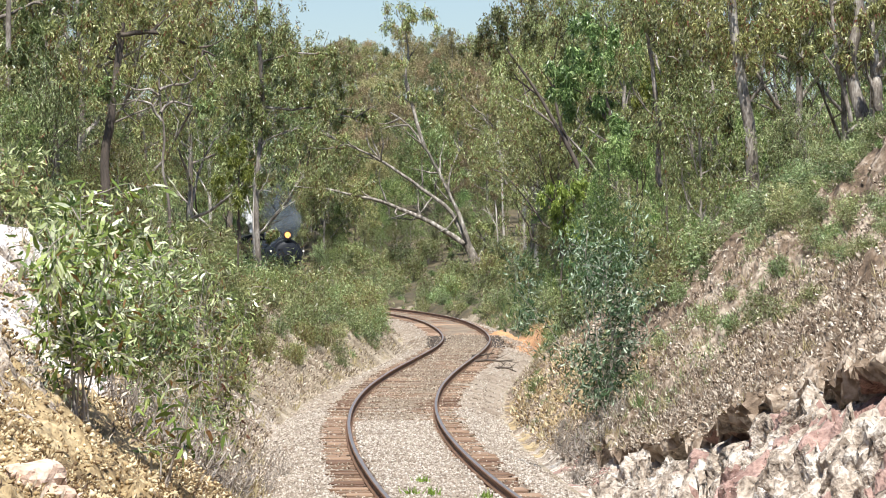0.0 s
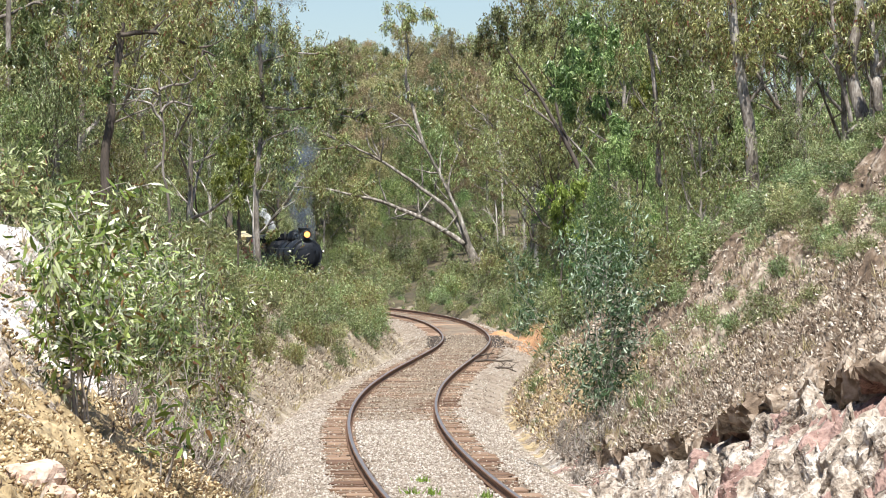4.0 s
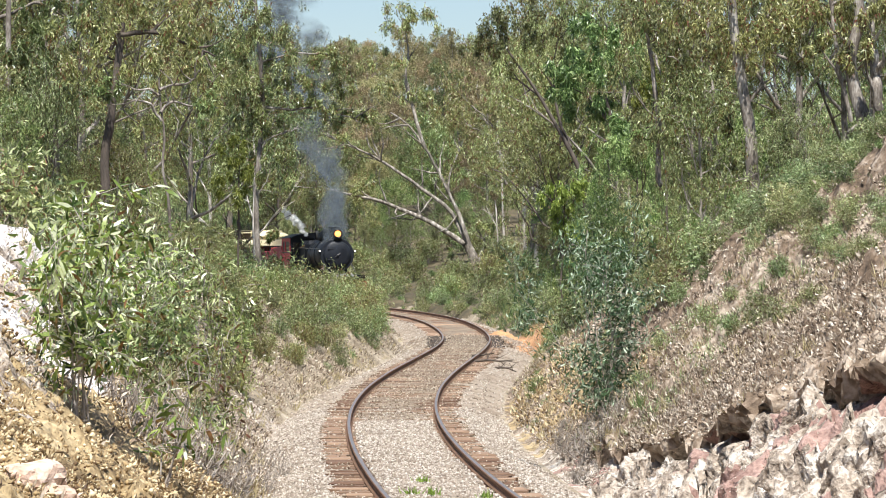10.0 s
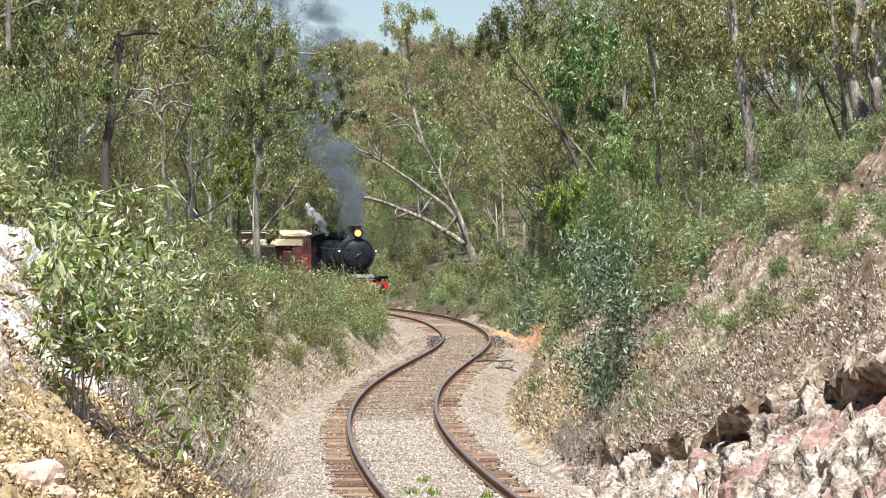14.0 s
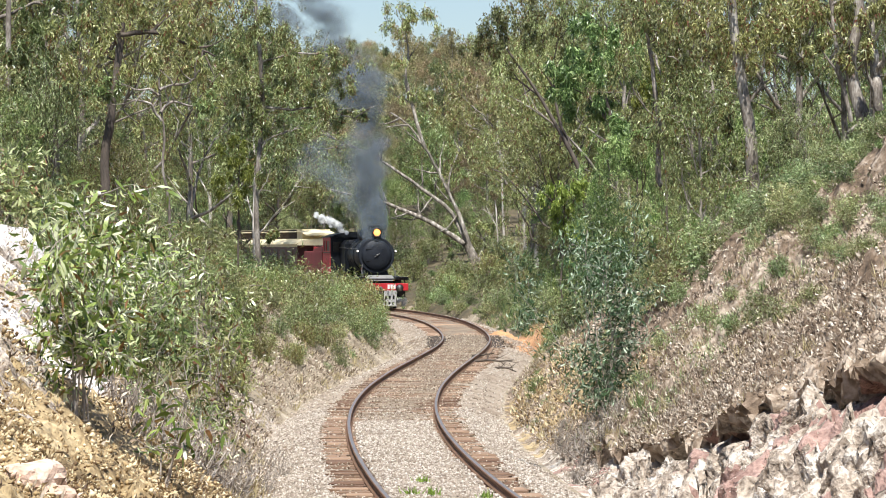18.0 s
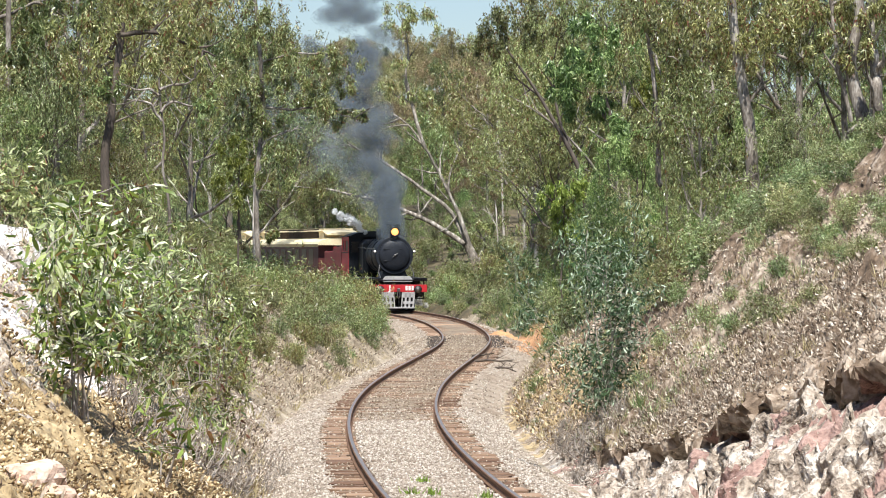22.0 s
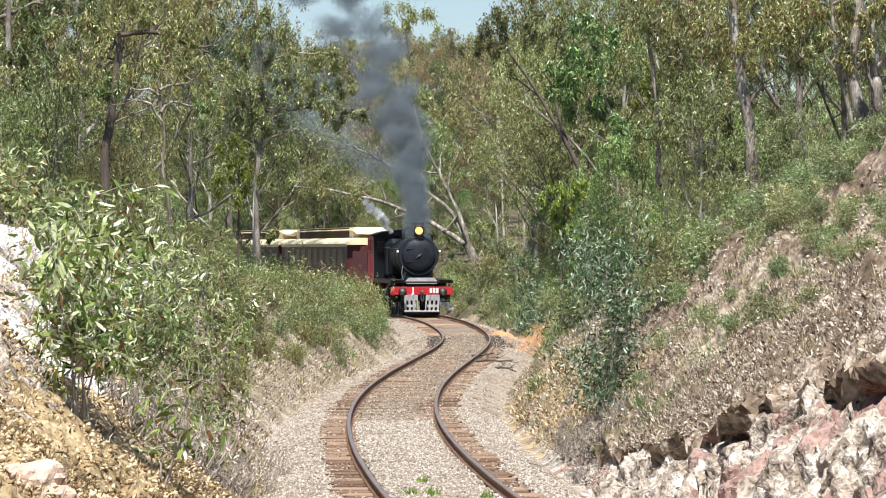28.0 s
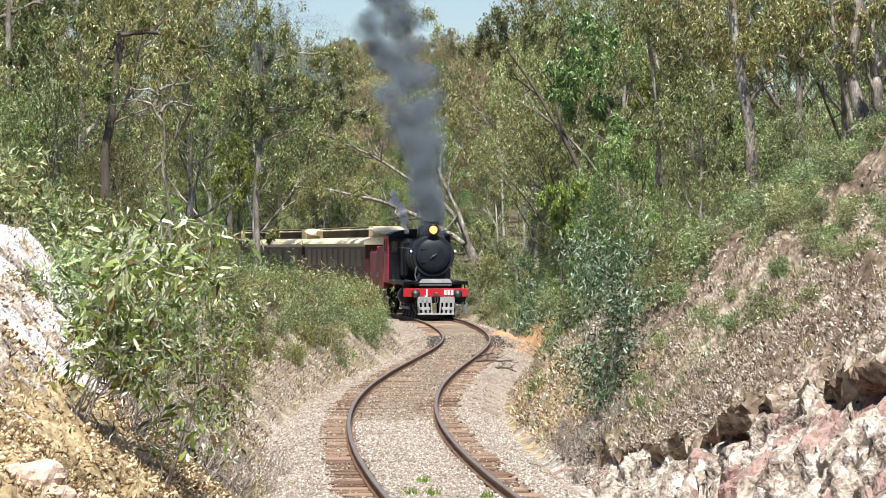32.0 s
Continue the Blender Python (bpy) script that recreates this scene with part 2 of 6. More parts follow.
def prism(outline, length, axis="Y", at=0.0, bm=None):
    """A flat outline of (a, b) points pushed along an axis, closed at both ends."""
    bm = bm or bmesh.new()
    put = {"Y": lambda a, b, h: (a, h, b), "X": lambda a, b, h: (h, a, b), "Z": lambda a, b, h: (a, b, h)}[axis]
    one = [bm.verts.new(put(a, b, at)) for a, b in outline]
    two = [bm.verts.new(put(a, b, at + length)) for a, b in outline]
    k = len(outline)
    for i in range(k):
        bm.faces.new((one[i], one[(i + 1) % k], two[(i + 1) % k], two[i]))
    bm.faces.new(one)
    bm.faces.new(two[::-1])
    bmesh.ops.recalc_face_normals(bm, faces=bm.faces)
    return bm


def rod(points, radius, sides=6):
    v, f = tubes([(np.array(points, float), np.full(len(points), radius))], sides)
    return v, f


def tubes(paths, sides=6):
    """Tapered tubes along paths: rows of (points, radii)."""
    vs, fs, base = [], [], 0
    ang = np.arange(sides) * 2 * np.pi / sides
    ca, sa = np.cos(ang), np.sin(ang)
    for pts, rad in paths:
        pts, rad = np.asarray(pts, float), np.asarray(rad, float)
        k = len(pts)
        tan = np.gradient(pts, axis=0)
        tan /= np.linalg.norm(tan, axis=1)[:, None] + 1e-9
        ref = np.array([0.31, 0.95, 0.05]) if abs(tan[:, 2]).mean() > 0.6 else np.array([0.05, 0.1, 1.0])
        s1 = np.cross(tan, ref)
        s1 /= np.linalg.norm(s1, axis=1)[:, None] + 1e-9
        s2 = np.cross(tan, s1)
        ring = pts[:, None, :] + rad[:, None, None] * (ca[None, :, None] * s1[:, None, :] + sa[None, :, None] * s2[:, None, :])
        vs.append(ring.reshape(-1, 3))
        i = np.arange(k - 1)[:, None] * sides + np.arange(sides)[None, :]
        j = np.arange(k - 1)[:, None] * sides + (np.arange(sides)[None, :] + 1) % sides
        fs.append(np.stack([i, j, j + sides, i + sides], -1).reshape(-1, 4) + base)
        base += k * sides
    return np.concatenate(vs), np.concatenate(fs)


def unit(a):
    return a / (np.linalg.norm(a, axis=-1, keepdims=True) + 1e-9)


def leaves(rng, places, aim, length, width, fold=0.12):
    """One folded four-cornered leaf at each place, hanging along aim."""
    k = len(places)
    side = unit(np.cross(aim, rng.normal(size=(k, 3))))
    up = np.cross(side, aim)
    L, W = length[:, None], width[:, None]
    mid = places + aim * L * 0.45
    v = np.stack([places, mid + side * W / 2 + up * L * fold, places + aim * L, mid - side * W / 2 + up * L * fold], 1)
    return v.reshape(-1, 3), np.arange(4 * k).reshape(k, 4)


def slivers(rng, places, aim, length, width):
    """Three-cornered leaves, for plants far off."""
    k = len(places)
    side = unit(np.cross(aim, rng.normal(size=(k, 3))))
    mid = places + aim * (length * 0.3)[:, None]
    v = np.stack([places, mid + side * width[:, None], places + aim * length[:, None]], 1)
    return v.reshape(-1, 3), np.arange(3 * k).reshape(k, 3)


def long_leaves(rng, places, aim, length, width):
    """Sickle-shaped leaves of six corners, for plants near by."""
    k = len(places)
    side = unit(np.cross(aim, rng.normal(size=(k, 3))))
    up = np.cross(side, aim)
    L, W = length[:, None], width[:, None]
    bend = side * L * rng.uniform(-0.14, 0.14, (k, 1)) + up * L * rng.uniform(-0.05, 0.2, (k, 1))
    a, b = places + aim * L * 0.3 + bend * 0.6, places + aim * L * 0.68 + bend
    v = np.stack([places, a + side * W * 0.5, b + side * W * 0.36, places + aim * L, b - side * W * 0.36, a - side * W * 0.5], 1)
    i = np.arange(k)[:, None] * 6
    f = np.concatenate([i + np.array([[0, 1, 2, 5]]), i + np.array([[5, 2, 3, 4]])])
    return v.reshape(-1, 3), f


def stones(rng, places, size):
    """Uneven eight-sided stones."""
    k = len(places)
    o = np.array([[1, 0, 0], [0, 1, 0], [-1, 0, 0], [0, -1, 0], [0, 0, 1], [0, 0, -1]], float)
    v = o[None] * rng.uniform(0.55, 1.2, (k, 6, 1)) + rng.normal(0, 0.16, (k, 6, 3))
    v *= (size[:, None] * 0.5 * rng.uniform(0.6, 1.3, (k, 3)))[:, None, :]
    a = rng.uniform(0, 2 * np.pi, k)
    c, s = np.cos(a)[:, None], np.sin(a)[:, None]
    x, y = v[..., 0] * c - v[..., 1] * s, v[..., 0] * s + v[..., 1] * c
    v = np.stack([x, y, v[..., 2] * 0.8], -1) + places[:, None, :]
    f = np.array([[0, 1, 4], [1, 2, 4], [2, 3, 4], [3, 0, 4], [1, 0, 5], [2, 1, 5], [3, 2, 5], [0, 3, 5]])
    return v.reshape(-1, 3), (np.arange(k)[:, None, None] * 6 + f[None]).reshape(-1, 3)


_tab = np.random.RandomState(5).rand(256, 256)


def vnoise(x, y):
    xi, yi = np.floor(x).astype(int), np.floor(y).astype(int)
    fx, fy = x - xi, y - yi
    fx, fy = fx * fx * (3 - 2 * fx), fy * fy * (3 - 2 * fy)
    a, b = _tab[xi % 256, yi % 256], _tab[(xi + 1) % 256, yi % 256]
    c, d = _tab[xi % 256, (yi + 1) % 256], _tab[(xi + 1) % 256, (yi + 1) % 256]
    return (a * (1 - fx) + b * fx) * (1 - fy) + (c * (1 - fx) + d * fx) * fy


def fbm(x, y, octaves=4):
    out, amp = 0.0, 0.5
    for i in range(octaves):
        out = out + amp * (vnoise(x + 17.3 * i, y + 9.1 * i) - 0.5)
        x, y, amp = x * 2.03, y * 2.03, amp * 0.5
    return out


# ---- the line of the railway: curvature along the valley, integrated ----
BEND_AT = [20, 50, 70, 90, 110, 130, 150, 180, 215, 300]
BEND = [0.00166, 0.00207, 0.00295, 0.00198, -0.00059, -0.00314, -0.00261, -0.00295, -0.00363, -0.0029]
_gy = np.arange(20, 300.01, 0.5)
_k = np.interp(_gy, BEND_AT, BEND)
_s1 = np.cumsum(_k) * 0.5
_s1 -= _s1[0]
_gx = -7.02619 - 0.12178 * (_gy - 100) + np.cumsum(_s1) * 0.5
_arc = np.concatenate([[0], np.cumsum(np.hypot(0.5, np.diff(_gx)))])


def centre(y):
    return np.interp(y, _gy, _gx, left=None) + np.where(y < 20, (20 - y) * 0.1218, 0) + np.where(y > 300, (y - 300) * -0.55, 0)


def step(a, b, x):
    t = np.clip((x - a) / (b - a), 0, 1)
    return t * t * (3 - 2 * t)


def rail_z(y):
    return 0.15 * step(130, 166, y)


def on_track(a):
    """Place and heading at the distance a along the line; the heading points back towards the camera."""
    y = float(np.interp(a, _arc, _gy))
    x = float(np.interp(y, _gy, _gx))
    dx = float(np.interp(y + 1, _gy, _gx) - np.interp(y - 1, _gy, _gx)) / 2
    return x, y, float(rail_z(y)), math.atan2(dx, -1.0)


def right_crest(y):
    return np.interp(y, [0, 48, 60, 75, 90, 105, 118, 140, 400], [6.6, 6.4, 5.3, 3.5, 2.2, 1.1, 0.5, 0.5, 0.5])


def left_crest(y):
    return np.interp(y, [0, 40, 60, 80, 100, 130, 160, 200, 400], [4.6, 4.4, 3.6, 2.6, 1.9, 1.3, 0.5, 0.2, 0.2])


def cut_face(y):
    """Height of the steep raw face at the foot of the cut."""
    return np.interp(y, [0, 30, 42.9, 44.1, 46, 47.8, 50.4, 52.3, 55.7, 60, 66], [4.6, 3.5, 1.95, 1.75, 1.42, 1.05, 0.78, 0.6, 0.36, 0.16, 0.0]) * (1 + 0.22 * fbm(np.asarray(y) * 0.8, np.asarray(y) * 0 + 4.4, 3))


def blocks(x, y):
    """A height of its own for each of many uneven cells."""
    xi, yi = np.floor(x).astype(int), np.floor(y).astype(int)
    best, val = np.full(np.shape(x), 9.0), np.zeros(np.shape(x))
    for dx in (-1, 0, 1):
        for dy in (-1, 0, 1):
            cx, cy = xi + dx, yi + dy
            fx, fy = cx + _tab[cx % 256, cy % 256], cy + _tab[cy % 256, (cx + 91) % 256]
            d = (x - fx) ** 2 + (y - fy) ** 2
            nearer = d < best
            best, val = np.where(nearer, d, best), np.where(nearer, _tab[(cx + 37) % 256, (cy + 53) % 256], val)
    return val - 0.5


def ground(x, y):
    """Height of the ground; works on numbers and arrays."""
    x, y = np.asarray(x, float), np.asarray(y, float)
    u = x - centre(y)
    zr = rail_z(y) - 0.40
    rc, lc = right_crest(y), left_crest(y)
    ragged = 1 + 0.5 * fbm(x * 0.35, y * 0.35, 3)
    # cutting slopes, then the natural hillside
    ru, lu = u - 2.45 - 0.5 * fbm(y * 0.2, y * 0.0 + 3.3, 3), -u - 2.35 - 0.5 * fbm(y * 0.2, y * 0.0 + 8.1, 3) - np.clip(33 - y, 0, 14) * 0.13
    face = cut_face(y)
    run = np.maximum(ru, 0)
    rs = np.minimum(np.minimum(run * 1.0, face) + np.maximum(run - face * 0.8, 0) * 0.93 * ragged, rc)
    ls = np.minimum(np.maximum(lu, 0) * np.interp(y, [0, 36, 42, 52, 60], [0.85, 0.85, 1.02, 1.0, 0.85]) * ragged, lc)
    rn = np.maximum(ru - rc, 0) * np.interp(y, [0, 90, 160, 260, 600], [0.22, 0.30, 0.22, 0.16, 0.10])
    ln_ = np.maximum(lu - lc / 0.85, 0) * np.interp(y, [0, 80, 150, 230, 600], [0.3, 0.38, 0.10, 0.06, 0.04])
    near = 1 - step(205, 270, y)
    rn, ln_ = rn * near + np.minimum(rn, 3) * (1 - near), ln_ * near
    hill = np.interp(y, [225, 300, 430, 560, 4500], [0, 5.0, 17.5, 23, 24])
    z = zr + rs + ls + np.minimum(rn, 16) + np.minimum(ln_, 14) + hill
    off = np.clip((np.abs(u) - 2.2) / 2, 0, 1)
    z = z + off * 0.5 * fbm(x * 0.5, y * 0.5, 4) + off * 0.22 * fbm(x * 2.4, y * 1.6, 3) - off * 0.5 * np.abs(fbm(x * 0.9 + 3, y * 0.9, 3))
    # the pit at the little bridge
    pit = step(122, 125, y) * (1 - step(137, 140, y)) * step(0.9, 1.05, np.abs(u)) * (1 - step(1.7, 3.0, np.abs(u)))
    return z - 0.7 * pit


def gz(x, y):
    return float(ground(x, y))


# ---- ground, ballast and track ----
SLOPE = []


def build_ground():
    ys = np.concatenate([np.arange(-40, 20, 2.0), np.arange(20, 38, 0.14), np.arange(38, 58, 0.06), np.arange(58, 60, 0.14), np.arange(60, 112, 0.25), np.arange(112, 170, 0.4), np.arange(170, 330, 2.0),
                         330 * 1.12 ** np.arange(0, 23)])
    side = np.concatenate([np.arange(0, 2.1, 0.3), np.arange(2.1, 2.4, 0.1), np.arange(2.4, 3.7, 0.03), np.arange(3.7, 6.0, 0.042), np.arange(6.0, 7, 0.085), np.arange(7, 13.4, 0.22), 13.5 * 1.22 ** np.arange(0, 29)])
    us = np.concatenate([-side[:0:-1], side])
    Y, U = np.meshgrid(ys, us, indexing="ij")
    X = centre(np.clip(Y, -50, 300)) + U
    Z = ground(X, Y)
    # undercut lip above the steep face, broken blocks below it
    rel = U - 2.45
    face = cut_face(Y)
    cut = step(0.0, 0.25, rel) * (1 - step(5.0, 7.5, rel)) * (1 - step(90, 112, Y))
    up = Z + 0.4
    edge = up - face - 0.12 - 0.30 * fbm(Y * 1.3, Y * 0 + 9.0, 3)
    live = step(0.15, 0.5, face) * (rel > 0)
    X = X - live * np.exp(-((edge - 0.06) / 0.06) ** 2) * (0.13 + 0.30 * fbm(Y * 1.6, Y * 0 + 1.0, 3) + 0.12 * fbm(Y * 7.0, Y * 0 + 2.0, 2))
    X = X + live * np.exp(-((edge + 0.13) / 0.12) ** 2) * np.maximum(0.46 + 0.8 * fbm(Y * 1.7, Y * 0 + 6.0, 3), 0.05)
    below = step(0.0, 0.3, -edge) * live
    Z = Z + below * (0.10 * fbm(Y * 0.8, X * 1.1, 3) + 0.05 * fbm(Y * 3.0, X * 5.0, 3) + 0.08 * fbm(Y * 9.0, X * 14.0, 3))
    bench = (up - 0.85 * face + 0.42 * fbm(Y * 0.7, X * 0.5, 3) + 0.10 * fbm(Y * 2.5, X * 2.5, 3)) * 2.2
    X = X + below * np.maximum(0.05 + 0.35 * fbm(Y * 1.2, up * 2.0, 3), 0.0) * np.sin(bench * 6.283)
    skew = Y * 0.75 + 0.8 * fbm(Y * 0.9, X * 0.9, 3)
    hollow = np.clip(fbm(skew * 1.1, Y * 0 + 3.7, 3) * 3.2 + 0.25, 0, 1)
    X = X + below * hollow * np.exp(edge / 0.45) * 0.55
    crack = np.exp(-(fbm(skew * 1.5, X * 1.1, 3) / 0.035) ** 2) + 0.6 * np.exp(-(fbm(skew * 3.4 + 8, X * 2.6, 3) / 0.03) ** 2)
    X, Z = X + below * crack * 0.20, Z - below * crack * 0.26
    Z = Z + below * (0.40 * blocks(skew, X * 1.5) + 0.15 * blocks(skew * 2.4 + 5, X * 3.2) + 0.07 * blocks(Y * 5.5, X * 7.0) + 0.16 * fbm(Y * 6.0, X * 7.0, 3))
    X = X + below * (0.10 * fbm(Y * 1.6, Z * 3.0, 3) + 0.16 * np.abs(fbm(Y * 4.0, Z * 6.0 + 4, 3)) + 0.10 * fbm(Y * 12.0, Z * 14.0, 2))
    cut = cut * (1 - 0.75 * below)
    X = X + cut * (0.35 * fbm(Y * 1.5, Z * 1.5, 4) + 0.08 * blocks(Y * 3.0, Z * 3.4))
    Z = Z + cut * (0.22 * fbm(Y * 3.3, X * 3.3, 3) + 0.24 * blocks(Y * 2.0, X * 2.6) + 0.17 * blocks(Y * 4.4, X * 5.0) - 0.45 * np.abs(fbm(Y * 1.3 + 0.6 * X, X * 0.7, 3)) - 0.22 * np.exp(-(fbm(Y * 1.8, X * 1.4 + 9, 3) / 0.04) ** 2))
    lcut = step(0.0, 0.3, -U - 2.4) * (1 - step(5.5, 7.0, -U)) * (1 - step(66, 84, Y))
    Z = Z + lcut * (0.28 * fbm(Y * 1.3, X * 1.3, 4) - 0.3 * np.abs(fbm(Y * 2.2, X * 2.2, 3)) + 0.10 * blocks(Y * 3.1, X * 3.1) + 0.06 * blocks(Y * 7.5, X * 7.5))
    ny, nu = Y.shape
    i = (np.arange(ny - 1)[:, None] * nu + np.arange(nu - 1)[None, :]).ravel()
    faces = np.stack([i, i + 1, i + nu + 1, i + nu], 1)
    me = mesh_of("ground", np.stack([X, Y, Z], -1), faces, M_LITTER, True)
    for m in (M_CLAY, M_ORANGE, M_EARTH, M_OCHRE, M_PINK, M_SLOPE, M_CHALK):
        me.materials.append(m)
    uc, yc, xc = U[:-1, :-1].ravel(), Y[:-1, :-1].ravel(), X[:-1, :-1].ravel()
    wob = 1.6 * fbm(xc * 0.4, yc * 0.4, 4)
    clay = ((uc > 2.2) & (uc < right_crest(yc) + 2.6 + wob) & (yc < 112)) | ((uc < -2.3) & (uc > -left_crest(yc) * 1.1 - 2.4 + wob) & (yc < 74))
    orange = (uc > 1.15) & (uc < 3.4 + wob) & (yc > 121) & (yc < 146)
    earth = (np.abs(uc) < 2.6 + wob) | ((uc < -2.0) & (uc > -4.5 + wob) & (yc < 150))
    zc = Z[:-1, :-1].ravel()
    ochre = (uc < -2.2) & (zc < 1.75 + wob * 0.5 + 0.9 * fbm(xc * 2.6, yc * 2.6, 4)) & (yc < 47)
    raw = (edge[:-1, :-1].ravel() < -0.03 + 0.1 * fbm(yc * 5, zc * 5, 2)) & (uc > 2.2) & (yc < 66)
    pink = raw & (fbm(yc * 0.9, zc * 1.3 + 7, 3) > 0.09)
    bare = (uc > 2.2) & clay & ~raw
    face_ochre = (uc > 2.2) & (uc < 4.1 + wob * 0.4) & (yc > 62) & (yc < 86) & (fbm(xc * 2.2, yc * 1.1 + 3, 3) > -0.02)
    chalk = (uc < -3.9 + wob * 0.3) & (uc > -7.5) & (zc > 1.55) & (yc > 38) & (yc < 60) & (fbm(xc * 1.2 + 5, yc * 0.9, 3) > -0.14)
    ochre = ochre | face_ochre
    idx = np.where(chalk, 7, np.where(orange, 2, np.where(ochre, 4, np.where(pink, 5, np.where(bare, 6, np.where(clay, 1, np.where(earth, 3, 0))))))).astype(np.int32)
    me.polygons.foreach_set("material_index", idx)
    me.polygons.foreach_set("use_smooth", ~((bare | clay | ochre) & ~raw))
    SLOPE.append((X, Y, Z, U))
    tagged(new("ground", me), "eroded pale clay cutting and dry forest floor with leaf litter", "ground", kind="structure")


def bed_z(u, y):
    """Height of the ballast across the line."""
    mid = np.interp(y, [0, 68.5, 70, 121, 123, 139, 141, 400], [-0.105, -0.105, -0.138, -0.138, -0.112, -0.112, -0.138, -0.138])
    a = np.abs(u)
    out = np.interp(y, [0, 52, 72, 400], [-0.178, -0.175, -0.160, -0.160])
    z = np.where(a < 0.72, mid, out) - np.clip(a - 1.55, 0, 9) * 0.35
    return rail_z(y) + z + 0.07 * fbm(u * 1.7, y * 0.8, 4)


def build_bed():
    ys = np.concatenate([np.arange(22, 80, 0.16), np.arange(80, 170, 0.35), np.arange(170, 300, 1.5)])
    us = np.linspace(-2.5, 2.5, 52)
    Y, U = np.meshgrid(ys, us, indexing="ij")
    wide = 1 + 0.12 * fbm(Y * 0.6, Y * 0 + 2.0, 3)
    hole = step(123, 124.5, Y) * (1 - step(138, 139.5, Y))
    U2 = U * wide * (1 - 0.62 * hole)
    Z = bed_z(U2, Y) - np.where(np.abs(U) > 2.35, 0.5, 0)
    ny, nu = Y.shape
    i = (np.arange(ny - 1)[:, None] * nu + np.arange(nu - 1)[None, :]).ravel()
    me = mesh_of("ballast_bed", np.stack([centre(Y) + U2, Y, Z], -1), np.stack([i, i + 1, i + nu + 1, i + nu], 1), M_BALLAST, True)
    me.materials.append(M_RUSTBED)
    uc, yc = U2[:-1, :-1].ravel(), Y[:-1, :-1].ravel()
    rusty = ((np.abs(uc) < 1.15 + 0.7 * fbm(uc * 2, yc * 0.8, 3)) & (yc > 69.2)) | ((np.abs(uc) > 0.8) & (np.abs(uc) < 1.35 + 0.5 * fbm(uc * 2, yc, 3)) & (yc < 72))
    me.polygons.foreach_set("material_index", rusty.astype(np.int32))
    tagged(new("ballast_bed", me), "pale crushed stone ballast stained rusty between the rails", "ballast", kind="structure")
    rng = np.random.RandomState(11)
    for name, mat, count, y0, y1, test in (
            ("ballast_stones", M_STONE, 62000, 43, 76, 0), ("far_ballast_stones", M_STONE, 15000, 76, 170, 1), ("rusty_stones", M_RUSTSTONE, 26000, 43, 140, 2)):
        y = rng.uniform(y0, y1, count)
        u = rng.uniform(-2.8, 2.8, count)
        a = np.abs(u)
        if test == 0:
            keep = ((a < 0.74) & (y < 69.6)) | ((a > 1.25 + 0.3 * fbm(u * 2, y * 0.7, 2)) & (a > 0.9)) | (rng.rand(count) < 0.16)
        elif test == 1:
            keep = a > 1.25
        else:
            keep = (a < 1.35) & ((y > 69.5) | (a > 0.9))
        keep &= np.abs(a - 0.835) > 0.07
        y, u = y[keep], u[keep]
        size = rng.uniform(0.02, 0.058, len(y)) * (1.0 if test != 1 else 1.3)
        place = np.stack([centre(y) + u, y, np.maximum(bed_z(u, y), ground(centre(y) + u, y) - 0.02) + size * 0.12 + (np.where(rng.rand(len(y)) < 0.5, 0.035, 0.0) if test == 2 else 0.0)], 1)
        v, f = stones(rng, place, size)
        tagged(new(name, mesh_of(name, v, f, mat)), "loose angular ballast stones beside the rails", "stones", kind="stuff")


